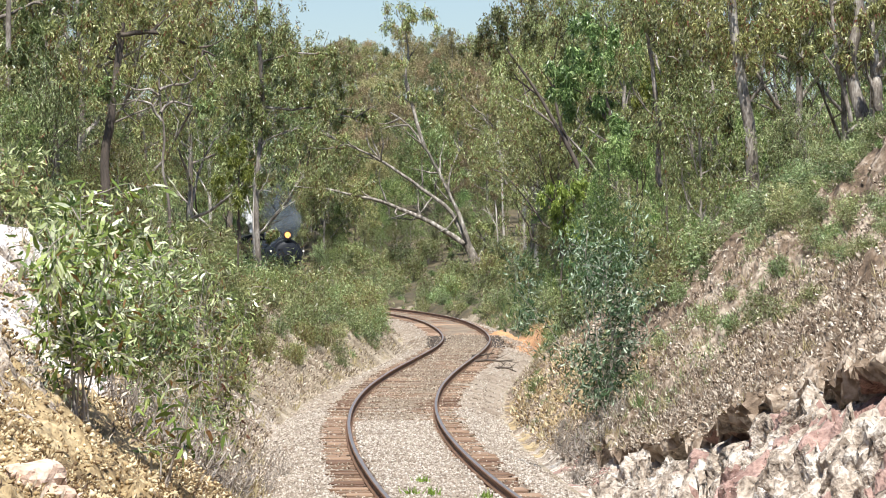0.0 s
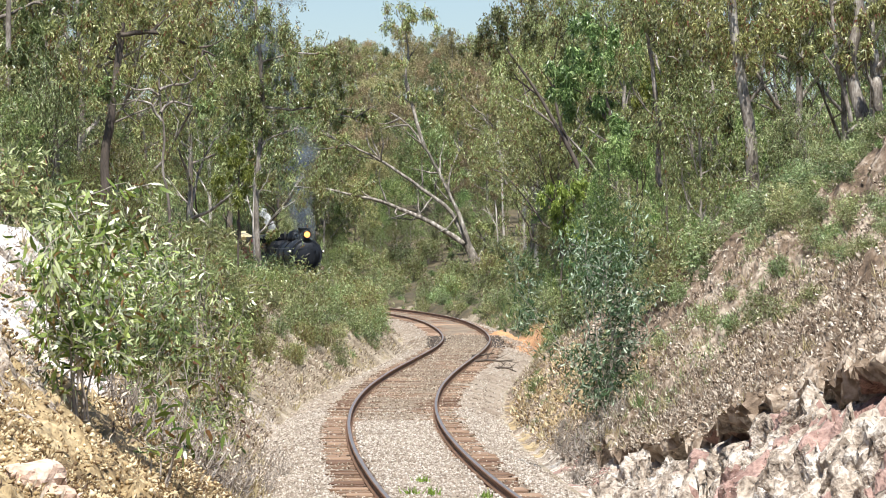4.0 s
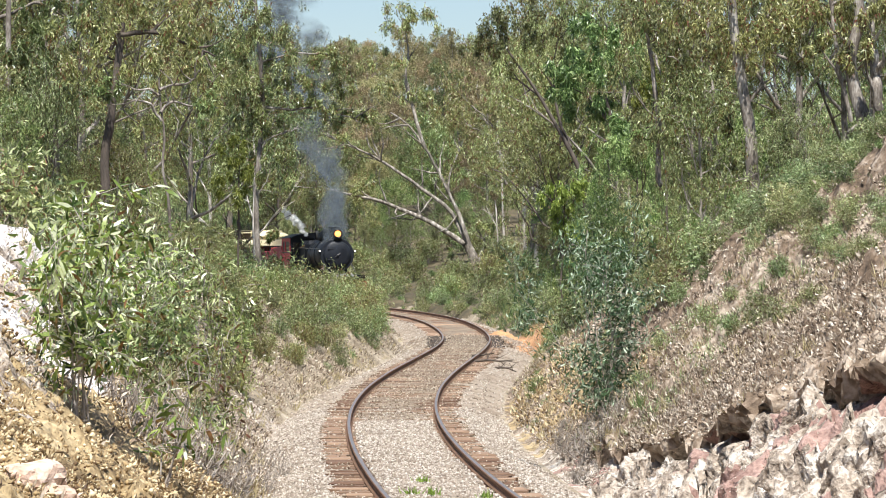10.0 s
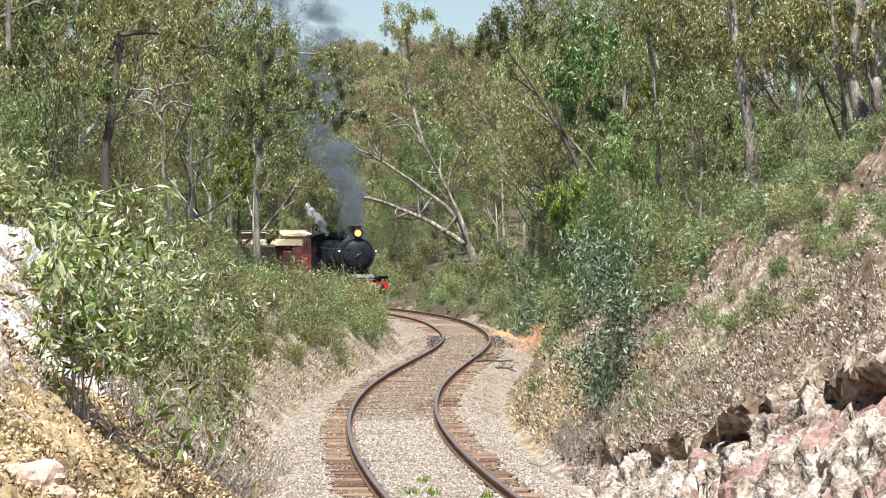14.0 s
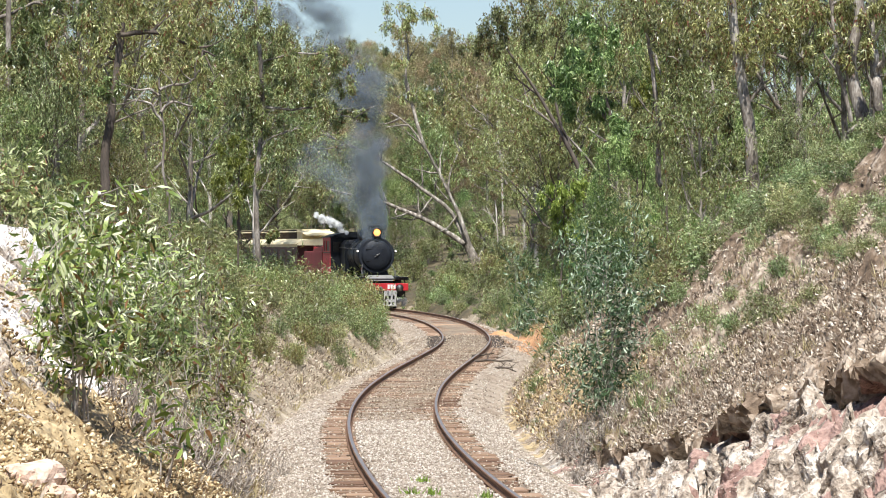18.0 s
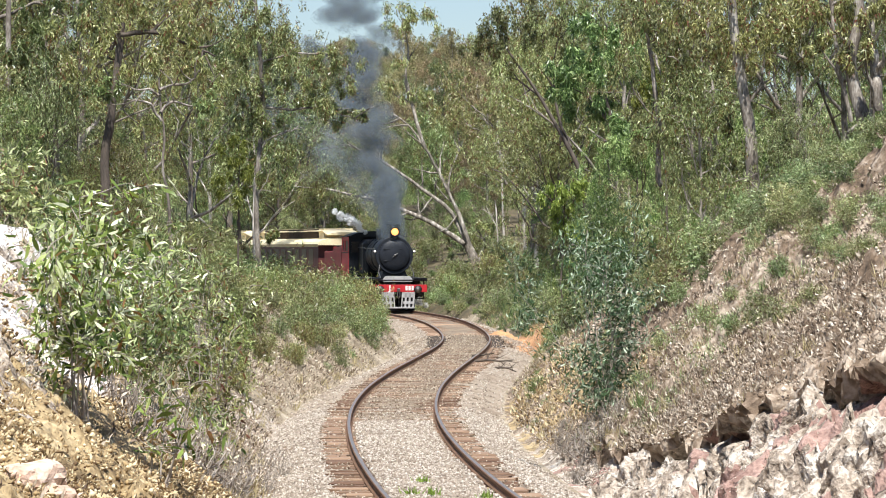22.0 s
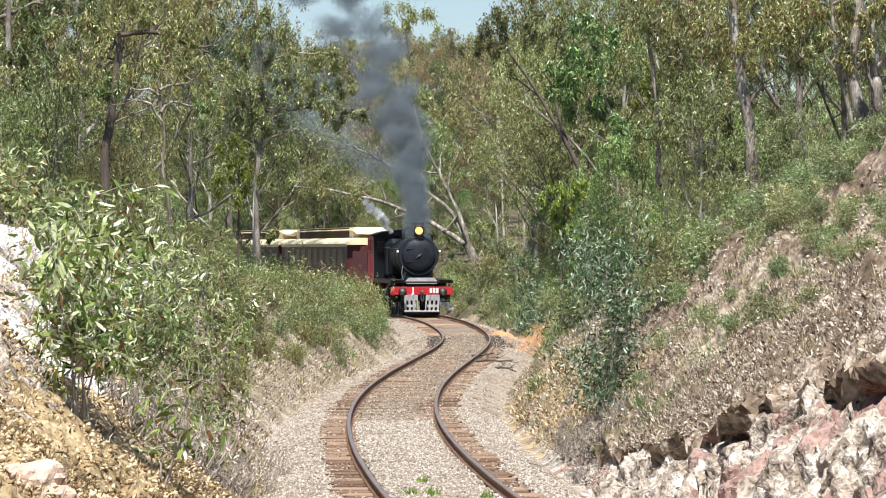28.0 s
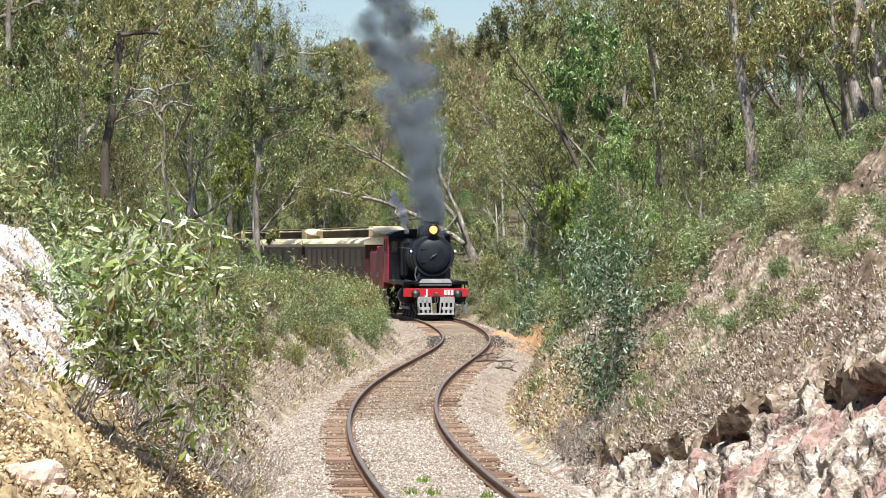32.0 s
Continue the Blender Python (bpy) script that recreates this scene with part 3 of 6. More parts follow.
def build_track():
    track = thing("railway_track")
    tagged(track, "single curved broad-gauge track with rusty rails on timber sleepers", "railway", kind="structure")
    ys = np.arange(22, 300, 0.75)
    prof = [(-0.062, -0.130), (-0.062, -0.118), (-0.012, -0.098), (-0.010, -0.042), (-0.034, -0.030), (-0.035, -0.006),
            (-0.026, 0.0), (0.026, 0.0), (0.035, -0.006), (0.034, -0.030), (0.010, -0.042), (0.012, -0.098), (0.062, -0.118), (0.062, -0.130)]
    k = len(prof)
    for side in (-0.835, 0.835):
        wob = 0.012 * fbm(ys * 0.3, ys * 0 + side, 2)
        cx, cz = centre(ys) + side + wob, rail_z(ys) + 0.010 * fbm(ys * 0.25, ys * 0 + 5 + side, 2) + (0.03 if side > 0 else -0.03) * step(112, 140, ys)
        v = np.stack([np.stack([cx + a, ys, cz + b], 1) for a, b in prof], 1)
        i = np.arange(len(ys) - 1)[:, None] * k + np.arange(k)[None, :]
        j = np.arange(len(ys) - 1)[:, None] * k + (np.arange(k)[None, :] + 1) % k
        f = np.stack([i, j, j + k, i + k], -1).reshape(-1, 4)
        me = mesh_of("rail", v, f, M_RAIL)
        me.materials.append(M_RAILTOP)
        me.polygons.foreach_set("material_index", np.tile((np.arange(k) == 6).astype(np.int32), len(ys) - 1))
        part("rail", me, None, track)
    forms = []
    rng = random.Random(4)
    for m in (M_SLEEPER, M_SLEEPER, M_SLEEPER, M_TARRED):
        bm = box(2.62, 0.245, 0.14, (0, 0, -0.07), 0.02)
        for v in bm.verts:
            v.co.x += rng.uniform(-0.09, 0.09)
            v.co.y += rng.uniform(-0.012, 0.012)
            v.co.z += rng.uniform(-0.012, 0.004)
        me = bpy.data.meshes.new("sleeper")
        bm.to_mesh(me)
        bm.free()
        me.materials.append(m)
        forms.append(me)
    a0, n = 23.0, 0
    while n < 285:
        x, y, z, turn = on_track(a0 + n * 0.68)
        n += 1
        bridge = 123.2 < y < 138.8
        ob = part("sleeper", forms[3] if bridge else forms[rng.randrange(3)], None, track)
        ob.matrix_world = pose(x + rng.uniform(-0.06, 0.06), y, z - 0.128 + rng.uniform(-0.008, 0.006), rng.uniform(-1, 1), rng.uniform(-0.5, 0.5), math.degrees(turn) + rng.uniform(-1.6, 1.6))
    for y0 in (122.6, 139.2):
        x, y, z, turn = on_track(float(np.interp(y0, _gy, _arc)))
        ab = thing("bridge_abutment", pose(x, y, z, 0, 0, math.degrees(turn)))
        tagged(ab, "dark timber abutment beam of the small track bridge", "abutment", "bridge abutments")
        part("beam", box(3.0, 0.3, 0.34, (0, 0, -0.44), 0.02), M_TARRED, ab)
        part("wall", box(2.8, 0.22, 0.6, (0, 0.0, -0.91), 0.02), M_TARRED, ab)


build_ground()
build_bed()
build_track()


# ---- trees and shrubs ----
def limb_path(rng, start, aim, length, rise, crook, k=7):
    p, d = [np.array(start, float)], unit(np.array(aim, float))
    for i in range(k - 1):
        d = unit(d + rng.normal(0, crook, 3) + np.array([0, 0, rise]))
        p.append(p[-1] + d * length / (k - 1))
    return np.array(p)


def grow(rng, height, girth, spread, first, limbs, lean=(0, 0), crook=0.10, rise=0.10, subs=4):
    """Wood of a tree as tapered paths, and the tips that carry leaves."""
    wood, tips = [], []
    k = 12
    zs = np.linspace(0, height, k)
    tr = np.stack([lean[0] * (zs / height) ** 1.3 * height, lean[1] * (zs / height) ** 1.3 * height, zs], 1)
    tr[1:, :2] += np.cumsum(rng.normal(0, crook * height / k * 0.5, (k - 1, 2)), 0)
    rad = girth * (1 - 0.85 * (zs / height) ** 0.9) + 0.012
    rad[0] *= 1.35
    wood.append((tr, rad))
    for i in range(limbs):
        f = first + (1 - first) * (i + rng.uniform(0.1, 0.9)) / limbs
        s = np.array([np.interp(f * height, zs, tr[:, c]) for c in range(3)])
        az = i * 2.4 + rng.uniform(-0.6, 0.6)
        el = rng.uniform(0.25, 0.9) + 0.4 * (f - first)
        ln = spread * (1.15 - 0.75 * f) * rng.uniform(0.75, 1.25)
        p = limb_path(rng, s, (math.cos(az) * math.cos(el), math.sin(az) * math.cos(el), math.sin(el)), ln, rise, crook * 1.6)
        r0 = float(np.interp(f * height, zs, rad)) * 0.62
        wood.append((p, np.linspace(r0, 0.016, len(p))))
        tips.append(p[-1])
        for j in range(subs):
            q = 2 + (j * (len(p) - 2)) // subs
            d = unit(p[q] - p[q - 1]) + rng.normal(0, 0.65, 3)
            b = limb_path(rng, p[q], d, ln * rng.uniform(0.25, 0.5), rise * 0.6, crook * 2, 4)
            wood.append((b, np.linspace(r0 * 0.42, 0.010, 4)))
            tips.append(b[-1])
            if j % 2:
                tips.append(b[2])
    tips.append(tr[-1])
    wood.sort(key=lambda w: -w[1][0])
    return wood, np.array(tips)


def foliage(rng, tips, per, puff, size, droop=0.6, flat=0.7, fine=False, slim=(0.17, 0.30)):
    """Hanging leaves in loose clumps round the tips."""
    n = len(tips) * per
    sub = np.repeat(tips, per, 0)
    puff = np.broadcast_to(np.asarray(puff, float), (len(tips),))
    knot = rng.normal(0, 1, (len(tips) * 5, 3)) * np.repeat(puff, 5)[:, None] * np.array([1.1, 1.1, flat])
    pick = np.repeat(np.arange(len(tips)) * 5, per) + rng.randint(0, 5, n)
    p = sub + knot[pick] + rng.normal(0, 1, (n, 3)) * np.repeat(puff, per)[:, None] * 0.27 * np.array([0.8, 0.8, 1.3])
    aim = unit(rng.normal(0, 0.6, (n, 3)) + np.array([0, 0, -1.5 * droop]))
    ln = size * rng.uniform(0.6, 1.3, n)
    return (leaves if fine else slivers)(rng, p, aim, ln, ln * rng.uniform(*slim, n))


def tree_form(name, seed, bark, leaf, height, girth, spread, first, limbs, per, puff, size, label, category="tree", group="", **kw):
    rng = np.random.RandomState(seed)
    wood, tips = grow(rng, height, girth, spread, first, limbs, **kw)
    t = thing(name)
    tagged(t, label, category, group)
    v, f = tubes(wood[:13], 7)
    v2, f2 = tubes(wood[13:], 3)
    v, f = np.concatenate([v, v2]), np.concatenate([f, f2 + len(v)])
    part("trunk", mesh_of("trunk", v, f, bark, True), None, t)
    v, f = foliage(rng, tips, per, puff, size)
    part("crown", mesh_of("crown", v, f, leaf), None, t)
    return t


def shrub_form(name, seed, leaf, height, wide, stems, per, size, label, droop=0.1, group="", puff=0.2, bark=None, category="shrub", subs=3, fine=False):
    rng = np.random.RandomState(seed)
    wood, tips = [], []
    for i in range(stems):
        az, out = rng.uniform(0, 6.28), rng.uniform(0.1, 1.0)
        h = height * rng.uniform(0.55, 1.0) * (1 - 0.3 * out)
        p = limb_path(rng, (rng.normal(0, 0.06), rng.normal(0, 0.06), -0.1), (math.cos(az) * out * wide / height, math.sin(az) * out * wide / height, 1), h, 0.05, 0.16, 6)
        wood.append((p, np.linspace(0.012 + 0.008 * height, 0.005, 6)))
        tips += [p[-1], p[-2], p[3]]
        for j in range(subs):
            b = limb_path(rng, p[2 + j % 3], rng.normal(0, 0.6, 3) + np.array([0, 0, 0.5]), h * rng.uniform(0.25, 0.45), 0.05, 0.2, 4)
            wood.append((b, np.linspace(0.009, 0.004, 4)))
            tips += [b[-1], b[2]]
    t = thing(name)
    tagged(t, label, category, group)
    v, f = tubes(wood, 3)
    part("branchwork", mesh_of("branchwork", v, f, bark or M_TWIG, True), None, t)
    v, f = foliage(rng, np.array(tips), per, puff * height ** 0.5, size, droop, 0.9, fine)
    part("leafage", mesh_of("leafage", v, f, leaf), None, t)["kind"] = "stuff"
    return t


PLACED = set()


def plant(proto, x, y, scale=1.0, turn=0.0, lean=(0.0, 0.0), sink=0.05):
    """Sets a plant, or a copy of it once it stands, on the ground."""
    m = pose(x, y, gz(x, y) - sink, lean[0], lean[1], turn) @ Matrix.Scale(scale, 4)
    if proto.name not in PLACED:
        PLACED.add(proto.name)
        proto.matrix_world = m
        return proto
    return copy_thing(proto, m)


GUMS = [
    tree_form("gum_tree", 1, M_BARK, M_GUM, 13, 0.17, 6.0, 0.24, 12, 270, 0.50, 0.19, "tall grey-barked gum tree with sparse olive crown", group="forest gums"),
    tree_form("gum_tree", 2, M_DARKBARK, M_GUM, 11, 0.14, 5.2, 0.18, 12, 270, 0.50, 0.185, "dark-barked gum tree with hanging olive leaves", group="forest gums", crook=0.14),
    tree_form("gum_tree", 3, M_BARK, M_HAZETAN, 12, 0.14, 5.5, 0.20, 11, 95, 0.56, 0.34, "gum tree with brownish olive crown", group="forest gums", crook=0.12),
    tree_form("gum_tree", 4, M_WHITEBARK, M_GUM, 14, 0.14, 5.2, 0.30, 11, 270, 0.48, 0.185, "slender pale-barked gum tree with open crown", group="forest gums", crook=0.09),
    tree_form("gum_tree", 5, M_DARKBARK, M_BRIGHT, 9, 0.12, 4.4, 0.15, 12, 270, 0.45, 0.17, "young gum tree with dense bright green crown", group="forest gums"),
    tree_form("gum_tree", 6, M_BARK, M_HAZETAN, 13, 0.15, 5.4, 0.22, 11, 95, 0.55, 0.34, "tall gum tree with tan-tinged thin crown", group="forest gums", crook=0.16),
    tree_form("gum_tree", 7, M_BARK, M_GUM, 11, 0.14, 5.4, 0.18, 11, 95, 0.55, 0.34, "distant gum tree with soft olive crown", group="forest gums", crook=0.14),
]
BUSHY = [
    tree_form("gum_sapling", 31, M_TWIG, M_GUM, 5.5, 0.06, 2.6, 0.08, 14, 125, 0.34, 0.15, "bushy gum sapling with olive leaves to the ground", group="gum saplings", crook=0.14),
    tree_form("gum_sapling", 32, M_TWIG, M_BRIGHT, 4.6, 0.05, 2.4, 0.08, 14, 125, 0.32, 0.145, "bushy fresh green gum sapling", group="gum saplings", crook=0.14),
    tree_form("gum_sapling", 33, M_DARKBARK, M_DULL, 6.0, 0.06, 2.6, 0.10, 14, 125, 0.36, 0.15, "grey-green gum sapling with thin stems", group="gum saplings", crook=0.18),
]
SHRUBS = [
    shrub_form("wattle_shrub", 21, M_DULL, 2.0, 1.1, 13, 19, 0.18, "dull green wattle shrub on the cutting bank", group="bank shrubs"),
    shrub_form("green_shrub", 22, M_BRIGHT, 1.7, 1.0, 12, 20, 0.18, "fresh green leafy shrub on the bank", group="bank shrubs"),
    shrub_form("scrub_bush", 23, M_DULL, 1.3, 1.1, 14, 19, 0.15, "low grey-green scrubby bush", group="bank shrubs"),
    shrub_form("gum_regrowth", 24, M_GUM, 2.6, 1.3, 13, 24, 0.20, "gum regrowth bush with many thin stems", droop=0.5, group="bank shrubs"),
    shrub_form("dry_bush", 25, M_GRASS, 0.9, 0.8, 12, 12, 0.09, "dry twiggy bush with withered straw-coloured leaves", group="bank shrubs"),
]


TWIGGY = shrub_form("dead_bush", 26, M_DRYLEAF, 0.9, 0.9, 16, 2, 0.07, "dead grey twiggy bush with few withered leaves", group="dead bushes", subs=4)


def scatter(rng, protos, count, x_of, y_of, size, gap, taken, sink=0.05, tilt=3.0, ok=None):
    for _ in range(count * 8):
        if count <= 0:
            break
        y = rng.uniform(*y_of)
        lo, hi = x_of(y)
        x = rng.uniform(lo, hi)
        if any((x - a) ** 2 + (y - b) ** 2 < gap * gap for a, b in taken) or (ok and not ok(x, y)):
            continue
        taken.append((x, y))
        plant(rng.choice(protos), x, y, rng.uniform(*size), rng.uniform(0, 360), (rng.uniform(-tilt, tilt), rng.uniform(-tilt, tilt)), sink)
        count -= 1


def mid(y):
    return float(centre(y))


def left_clear(x, y):
    """Leaves the view to the train open."""
    return x < mid(y) - 5.0 and x < -0.056 * y - 2.6


R = random.Random(77)
TAKEN = []
HALF = 0.126
# hillside above the cutting
scatter(R, [GUMS[0], GUMS[1], GUMS[3], GUMS[4]], 26, lambda y: (max(mid(y) + 3.0 + 1.2 * float(right_crest(y)), 0.036 * y + 1), HALF * y + 1), (84, 190), (0.6, 0.95), 2.2, TAKEN)
scatter(R, BUSHY, 44, lambda y: (max(mid(y) + 3.0 + 1.15 * float(right_crest(y)), 0.028 * y), HALF * y + 1), (80, 200), (0.6, 1.0), 1.4, TAKEN)
# hillside on the other side
scatter(R, [GUMS[0], GUMS[1], GUMS[3], GUMS[0]], 26, lambda y: (-HALF * y - 2, -0.06 * y), (84, 185), (0.6, 0.9), 2.0, TAKEN, ok=left_clear)
scatter(R, BUSHY, 46, lambda y: (-HALF * y - 1, -0.05 * y), (66, 190), (0.55, 0.95), 1.3, TAKEN, ok=left_clear)
# across the valley beyond the bend
scatter(R, [GUMS[6], GUMS[2], GUMS[5], GUMS[6]], 58, lambda y: (-0.075 * y, 0.05 * y), (242, 312), (0.55, 0.85), 2.2, TAKEN, ok=lambda x, y: x > mid(y) + 8)
scatter(R, [GUMS[6], GUMS[1], GUMS[5], GUMS[6]], 30, lambda y: (-0.075 * y, -0.02 * y), (240, 310), (0.55, 0.9), 1.8, TAKEN, ok=lambda x, y: abs(x - mid(y)) > 5.5)
scatter(R, BUSHY, 30, lambda y: (-0.07 * y, -0.02 * y), (236, 300), (0.7, 1.2), 1.6, TAKEN, ok=lambda x, y: abs(x - mid(y)) > 5.0)
scatter(R, BUSHY, 64, lambda y: (-0.07 * y, 0.06 * y), (200, 290), (0.6, 1.1), 1.7, TAKEN, ok=lambda x, y: x > mid(y) + 5 and (x > 0.024 * y or y > 240))
scatter(R, [GUMS[2], GUMS[5], GUMS[2], GUMS[6]], 100, lambda y: (-0.075 * y, 0.06 * y), (290, 440), (0.75, 1.0), 2.2, TAKEN)
scatter(random.Random(5), [GUMS[2], GUMS[5], GUMS[6]], 48, lambda y: (-0.046 * y, 0.022 * y), (436, 520), (0.72, 0.98), 2.5, [])
for _x, _y, _k in ((-8.9, 150, 0.75), (-9.7, 153, 0.85), (-8.5, 146, 0.6), (-10.2, 148, 0.8)):
    plant(BUSHY[0], _x, _y, _k, _x * 40)
for _x, _y, _k in ((2.2, 57, 0.9), (2.05, 55.6, 0.8), (2.45, 56.4, 1.0), (2.3, 58.2, 0.9), (2.7, 57.4, 0.9), (2.5, 60, 0.8), (3.0, 63.5, 0.9), (2.0, 58.5, 0.9), (1.95, 60.5, 0.9), (2.1, 62.5, 0.8), (-2.9, 46.5, 0.9), (-2.75, 49, 1.0), (-2.95, 51, 0.9), (-2.6, 53, 0.8), (-3.1, 44, 1.0), (-3.5, 39.5, 0.9), (-3.2, 38.6, 1.1), (-3.05, 40.5, 1.2), (-2.85, 43, 1.2), (-2.7, 47.5, 1.1), (-2.5, 56, 0.8), (-2.9, 59, 0.9), (-3.9, 40, 1.1), (5.3, 74, 0.9), (6.4, 78, 1.0)):
    plant(TWIGGY, _x, _y, _k, _x * 70)
plant(BUSHY[1], 6.0, 190, 1.25, 30)
plant(SHRUBS[1], 1.97, 75, 0.3, 10)
plant(SHRUBS[1], 2.95, 58, 0.22, 70)
plant(SHRUBS[1], 2.2, 84, 0.4, 50)
plant(BUSHY[1], 9.2, 122, 0.7, 80)
# scrub on both banks and round the bend
S = []
scatter(R, SHRUBS[:4], 70, lambda y: (mid(y) - 8.5, mid(y) - 4.1), (56, 150), (0.4, 0.95), 0.7, S)
scatter(R, SHRUBS, 20, lambda y: (mid(y) - 4.8, mid(y) - 3.0), (60, 100), (0.25, 0.5), 0.7, S)
scatter(R, SHRUBS[:4], 46, lambda y: (mid(y) - 5.0, mid(y) - 2.8), (98, 150), (0.35, 0.75), 0.6, S)
scatter(R, [SHRUBS[3], SHRUBS[0], SHRUBS[3], SHRUBS[1]], 44, lambda y: (-0.043 * y, mid(y) - 3.2), (138, 166), (0.78, 1.06), 0.65, S)
scatter(R, SHRUBS[:4], 50, lambda y: (mid(y) + 3.2, 0.07 * y), (104, 170), (0.5, 1.0), 0.8, S)
scatter(R, [SHRUBS[1], SHRUBS[0], SHRUBS[1], SHRUBS[3]], 90, lambda y: (mid(y) + 3.0, 0.035 * y), (158, 236), (0.75, 1.25), 0.9, S)
scatter(R, SHRUBS, 44, lambda y: (mid(y) + 3.0 + 0.5 * float(right_crest(y)), HALF * y), (62, 105), (0.35, 0.8), 0.6, S)
scatter(R, SHRUBS[:4], 50, lambda y: (-HALF * y, -0.05 * y), (58, 130), (0.7, 1.3), 0.8, S, ok=left_clear)
scatter(R, [SHRUBS[0], SHRUBS[2], SHRUBS[3]], 9, lambda y: (mid(y) - 4.4, mid(y) - 3.2), (46, 62), (0.3, 0.6), 0.7, S)
scatter(R, [SHRUBS[2], SHRUBS[4], SHRUBS[0]], 40, lambda y: (mid(y) + 3.6, HALF * y + 0.3), (56, 100), (0.25, 0.55), 0.5, S)
scatter(R, [SHRUBS[2], SHRUBS[4], SHRUBS[0], SHRUBS[2]], 70, lambda y: (mid(y) + 4.0 + 0.2 * float(right_crest(y)), min(HALF * y + 0.3, mid(y) + 3 + 1.2 * float(right_crest(y)))), (54, 104), (0.18, 0.45), 0.45, S, sink=0.02)
scatter(R, [SHRUBS[2], SHRUBS[4], SHRUBS[0]], 44, lambda y: (mid(y) - 4.6, mid(y) - 2.6), (96, 160), (0.25, 0.5), 0.5, S)
scatter(R, [SHRUBS[1], SHRUBS[0], SHRUBS[1]], 40, lambda y: (mid(y) + 2.5, mid(y) + 5.0), (146, 206), (0.35, 0.75), 0.6, S)

def top_of(proto, q):
    zs = [v.co.z for c in proto.children for v in c.data.vertices]
    return sorted(zs)[int(len(zs) * q)]


def grown(proto, x, y, top, turn, q=0.985):
    """Sets a plant so that it reaches up to a height."""
    plant(proto, x, y, (top - gz(x, y)) / top_of(proto, q), turn)


# bushes that half hide the train, and tall gums that close the skyline
for _i, (_x, _y, _t) in enumerate(((-9.28, 155, 3.73), (-8.51, 152, 3.67), (-8.08, 155, 3.59), (-7.39, 153, 3.51), (-6.89, 155, 3.44), (-6.45, 152, 3.30), (-4.67, 158, 2.92), (-4.15, 157, 2.84), (-3.95, 158, 2.60), (-3.75, 156, 1.95), (-5.94, 155, 2.39), (-5.53, 157, 2.48), (-5.14, 156, 2.63), (-6.92, 148, 2.97), (-8.01, 147, 3.09), (-7.23, 145, 2.86), (-6.09, 150, 2.23), (-8.40, 144, 3.20), (-4.25, 150, 2.33), (-3.75, 150, 1.90), (-5.10, 148, 2.06), (-3.05, 149, 1.50))):
    grown((SHRUBS[3], SHRUBS[1], SHRUBS[0])[_i % 3], _x, _y, _t, _i * 77, 0.945 if _x < -0.0405 * _y else 0.97)
for _i, (_x, _y, _t) in enumerate(((-14.3, 245, 24.0), (-12.6, 248, 24.5), (-10.9, 242, 23.0), (-9.9, 250, 19.6), (-13.7, 215, 22.0), (-11.4, 205, 20.5), (-13.0, 190, 20.0), (-10.0, 196, 18.6), (-15.5, 225, 23.0),
                                   (4.9, 205, 20.5), (5.1, 200, 21.5), (6.5, 196, 21.0), (7.6, 190, 20.5), (4.8, 215, 21.5), (5.8, 176, 19.0), (7.9, 170, 19.0), (9.2, 182, 20.0), (5.4, 186, 18.8), (11.0, 175, 19.5), (13.0, 180, 20.0), (-9.0, 262, 18.4))):
    grown((GUMS[0], GUMS[3], GUMS[1])[_i % 3], _x, _y, _t, _i * 53)
scatter(R, [SHRUBS[2], SHRUBS[0], SHRUBS[2], SHRUBS[1]], 44, lambda y: (mid(y) + 4.8 + 0.5 * float(right_crest(y)), min(HALF * y + 0.3, mid(y) + 3.4 + 1.2 * float(right_crest(y)))), (60, 104), (0.22, 0.5), 0.4, S, sink=0.02)
scatter(R, BUSHY, 34, lambda y: (-0.036 * y, 0.016 * y), (231, 250), (0.34, 0.66), 0.8, [])
scatter(R, [SHRUBS[1], SHRUBS[0], SHRUBS[3]], 44, lambda y: (-0.036 * y, 0.018 * y), (221, 238), (0.7, 1.3), 0.7, [])
scatter(R, [GUMS[1], GUMS[6], GUMS[0]], 16, lambda y: (-0.05 * y, 0.012 * y), (250, 275), (0.55, 0.8), 1.6, [])
scatter(R, [SHRUBS[2], SHRUBS[0], SHRUBS[1], SHRUBS[0]], 60, lambda y: (0.086 * y, 0.126 * y), (57, 80), (0.22, 0.5), 0.35, [], sink=0.02)
scatter(R, [SHRUBS[1], SHRUBS[0], SHRUBS[3]], 40, lambda y: (mid(y) - 5.6, mid(y) - 3.3), (84, 138), (0.4, 0.75), 0.6, [])
scatter(R, [SHRUBS[2], SHRUBS[0], SHRUBS[2], SHRUBS[4]], 40, lambda y: (max(0.078 * y, mid(y) + 4.8), 0.124 * y), (50, 66), (0.14, 0.36), 0.3, [], sink=0.0)
scatter(R, [SHRUBS[0], SHRUBS[2], SHRUBS[3], SHRUBS[4]], 60, lambda y: (0.060 * y, 0.086 * y), (66, 100), (0.3, 0.7), 0.5, [], sink=0.02)
scatter(R, [SHRUBS[2], SHRUBS[0], SHRUBS[4]], 50, lambda y: (0.086 * y, 0.124 * y), (52, 74), (0.2, 0.5), 0.4, [], sink=0.02)
scatter(R, [SHRUBS[1], SHRUBS[0]], 16, lambda y: (mid(y) + 2.9, mid(y) + 5.5), (146, 180), (0.4, 0.8), 0.5, [])
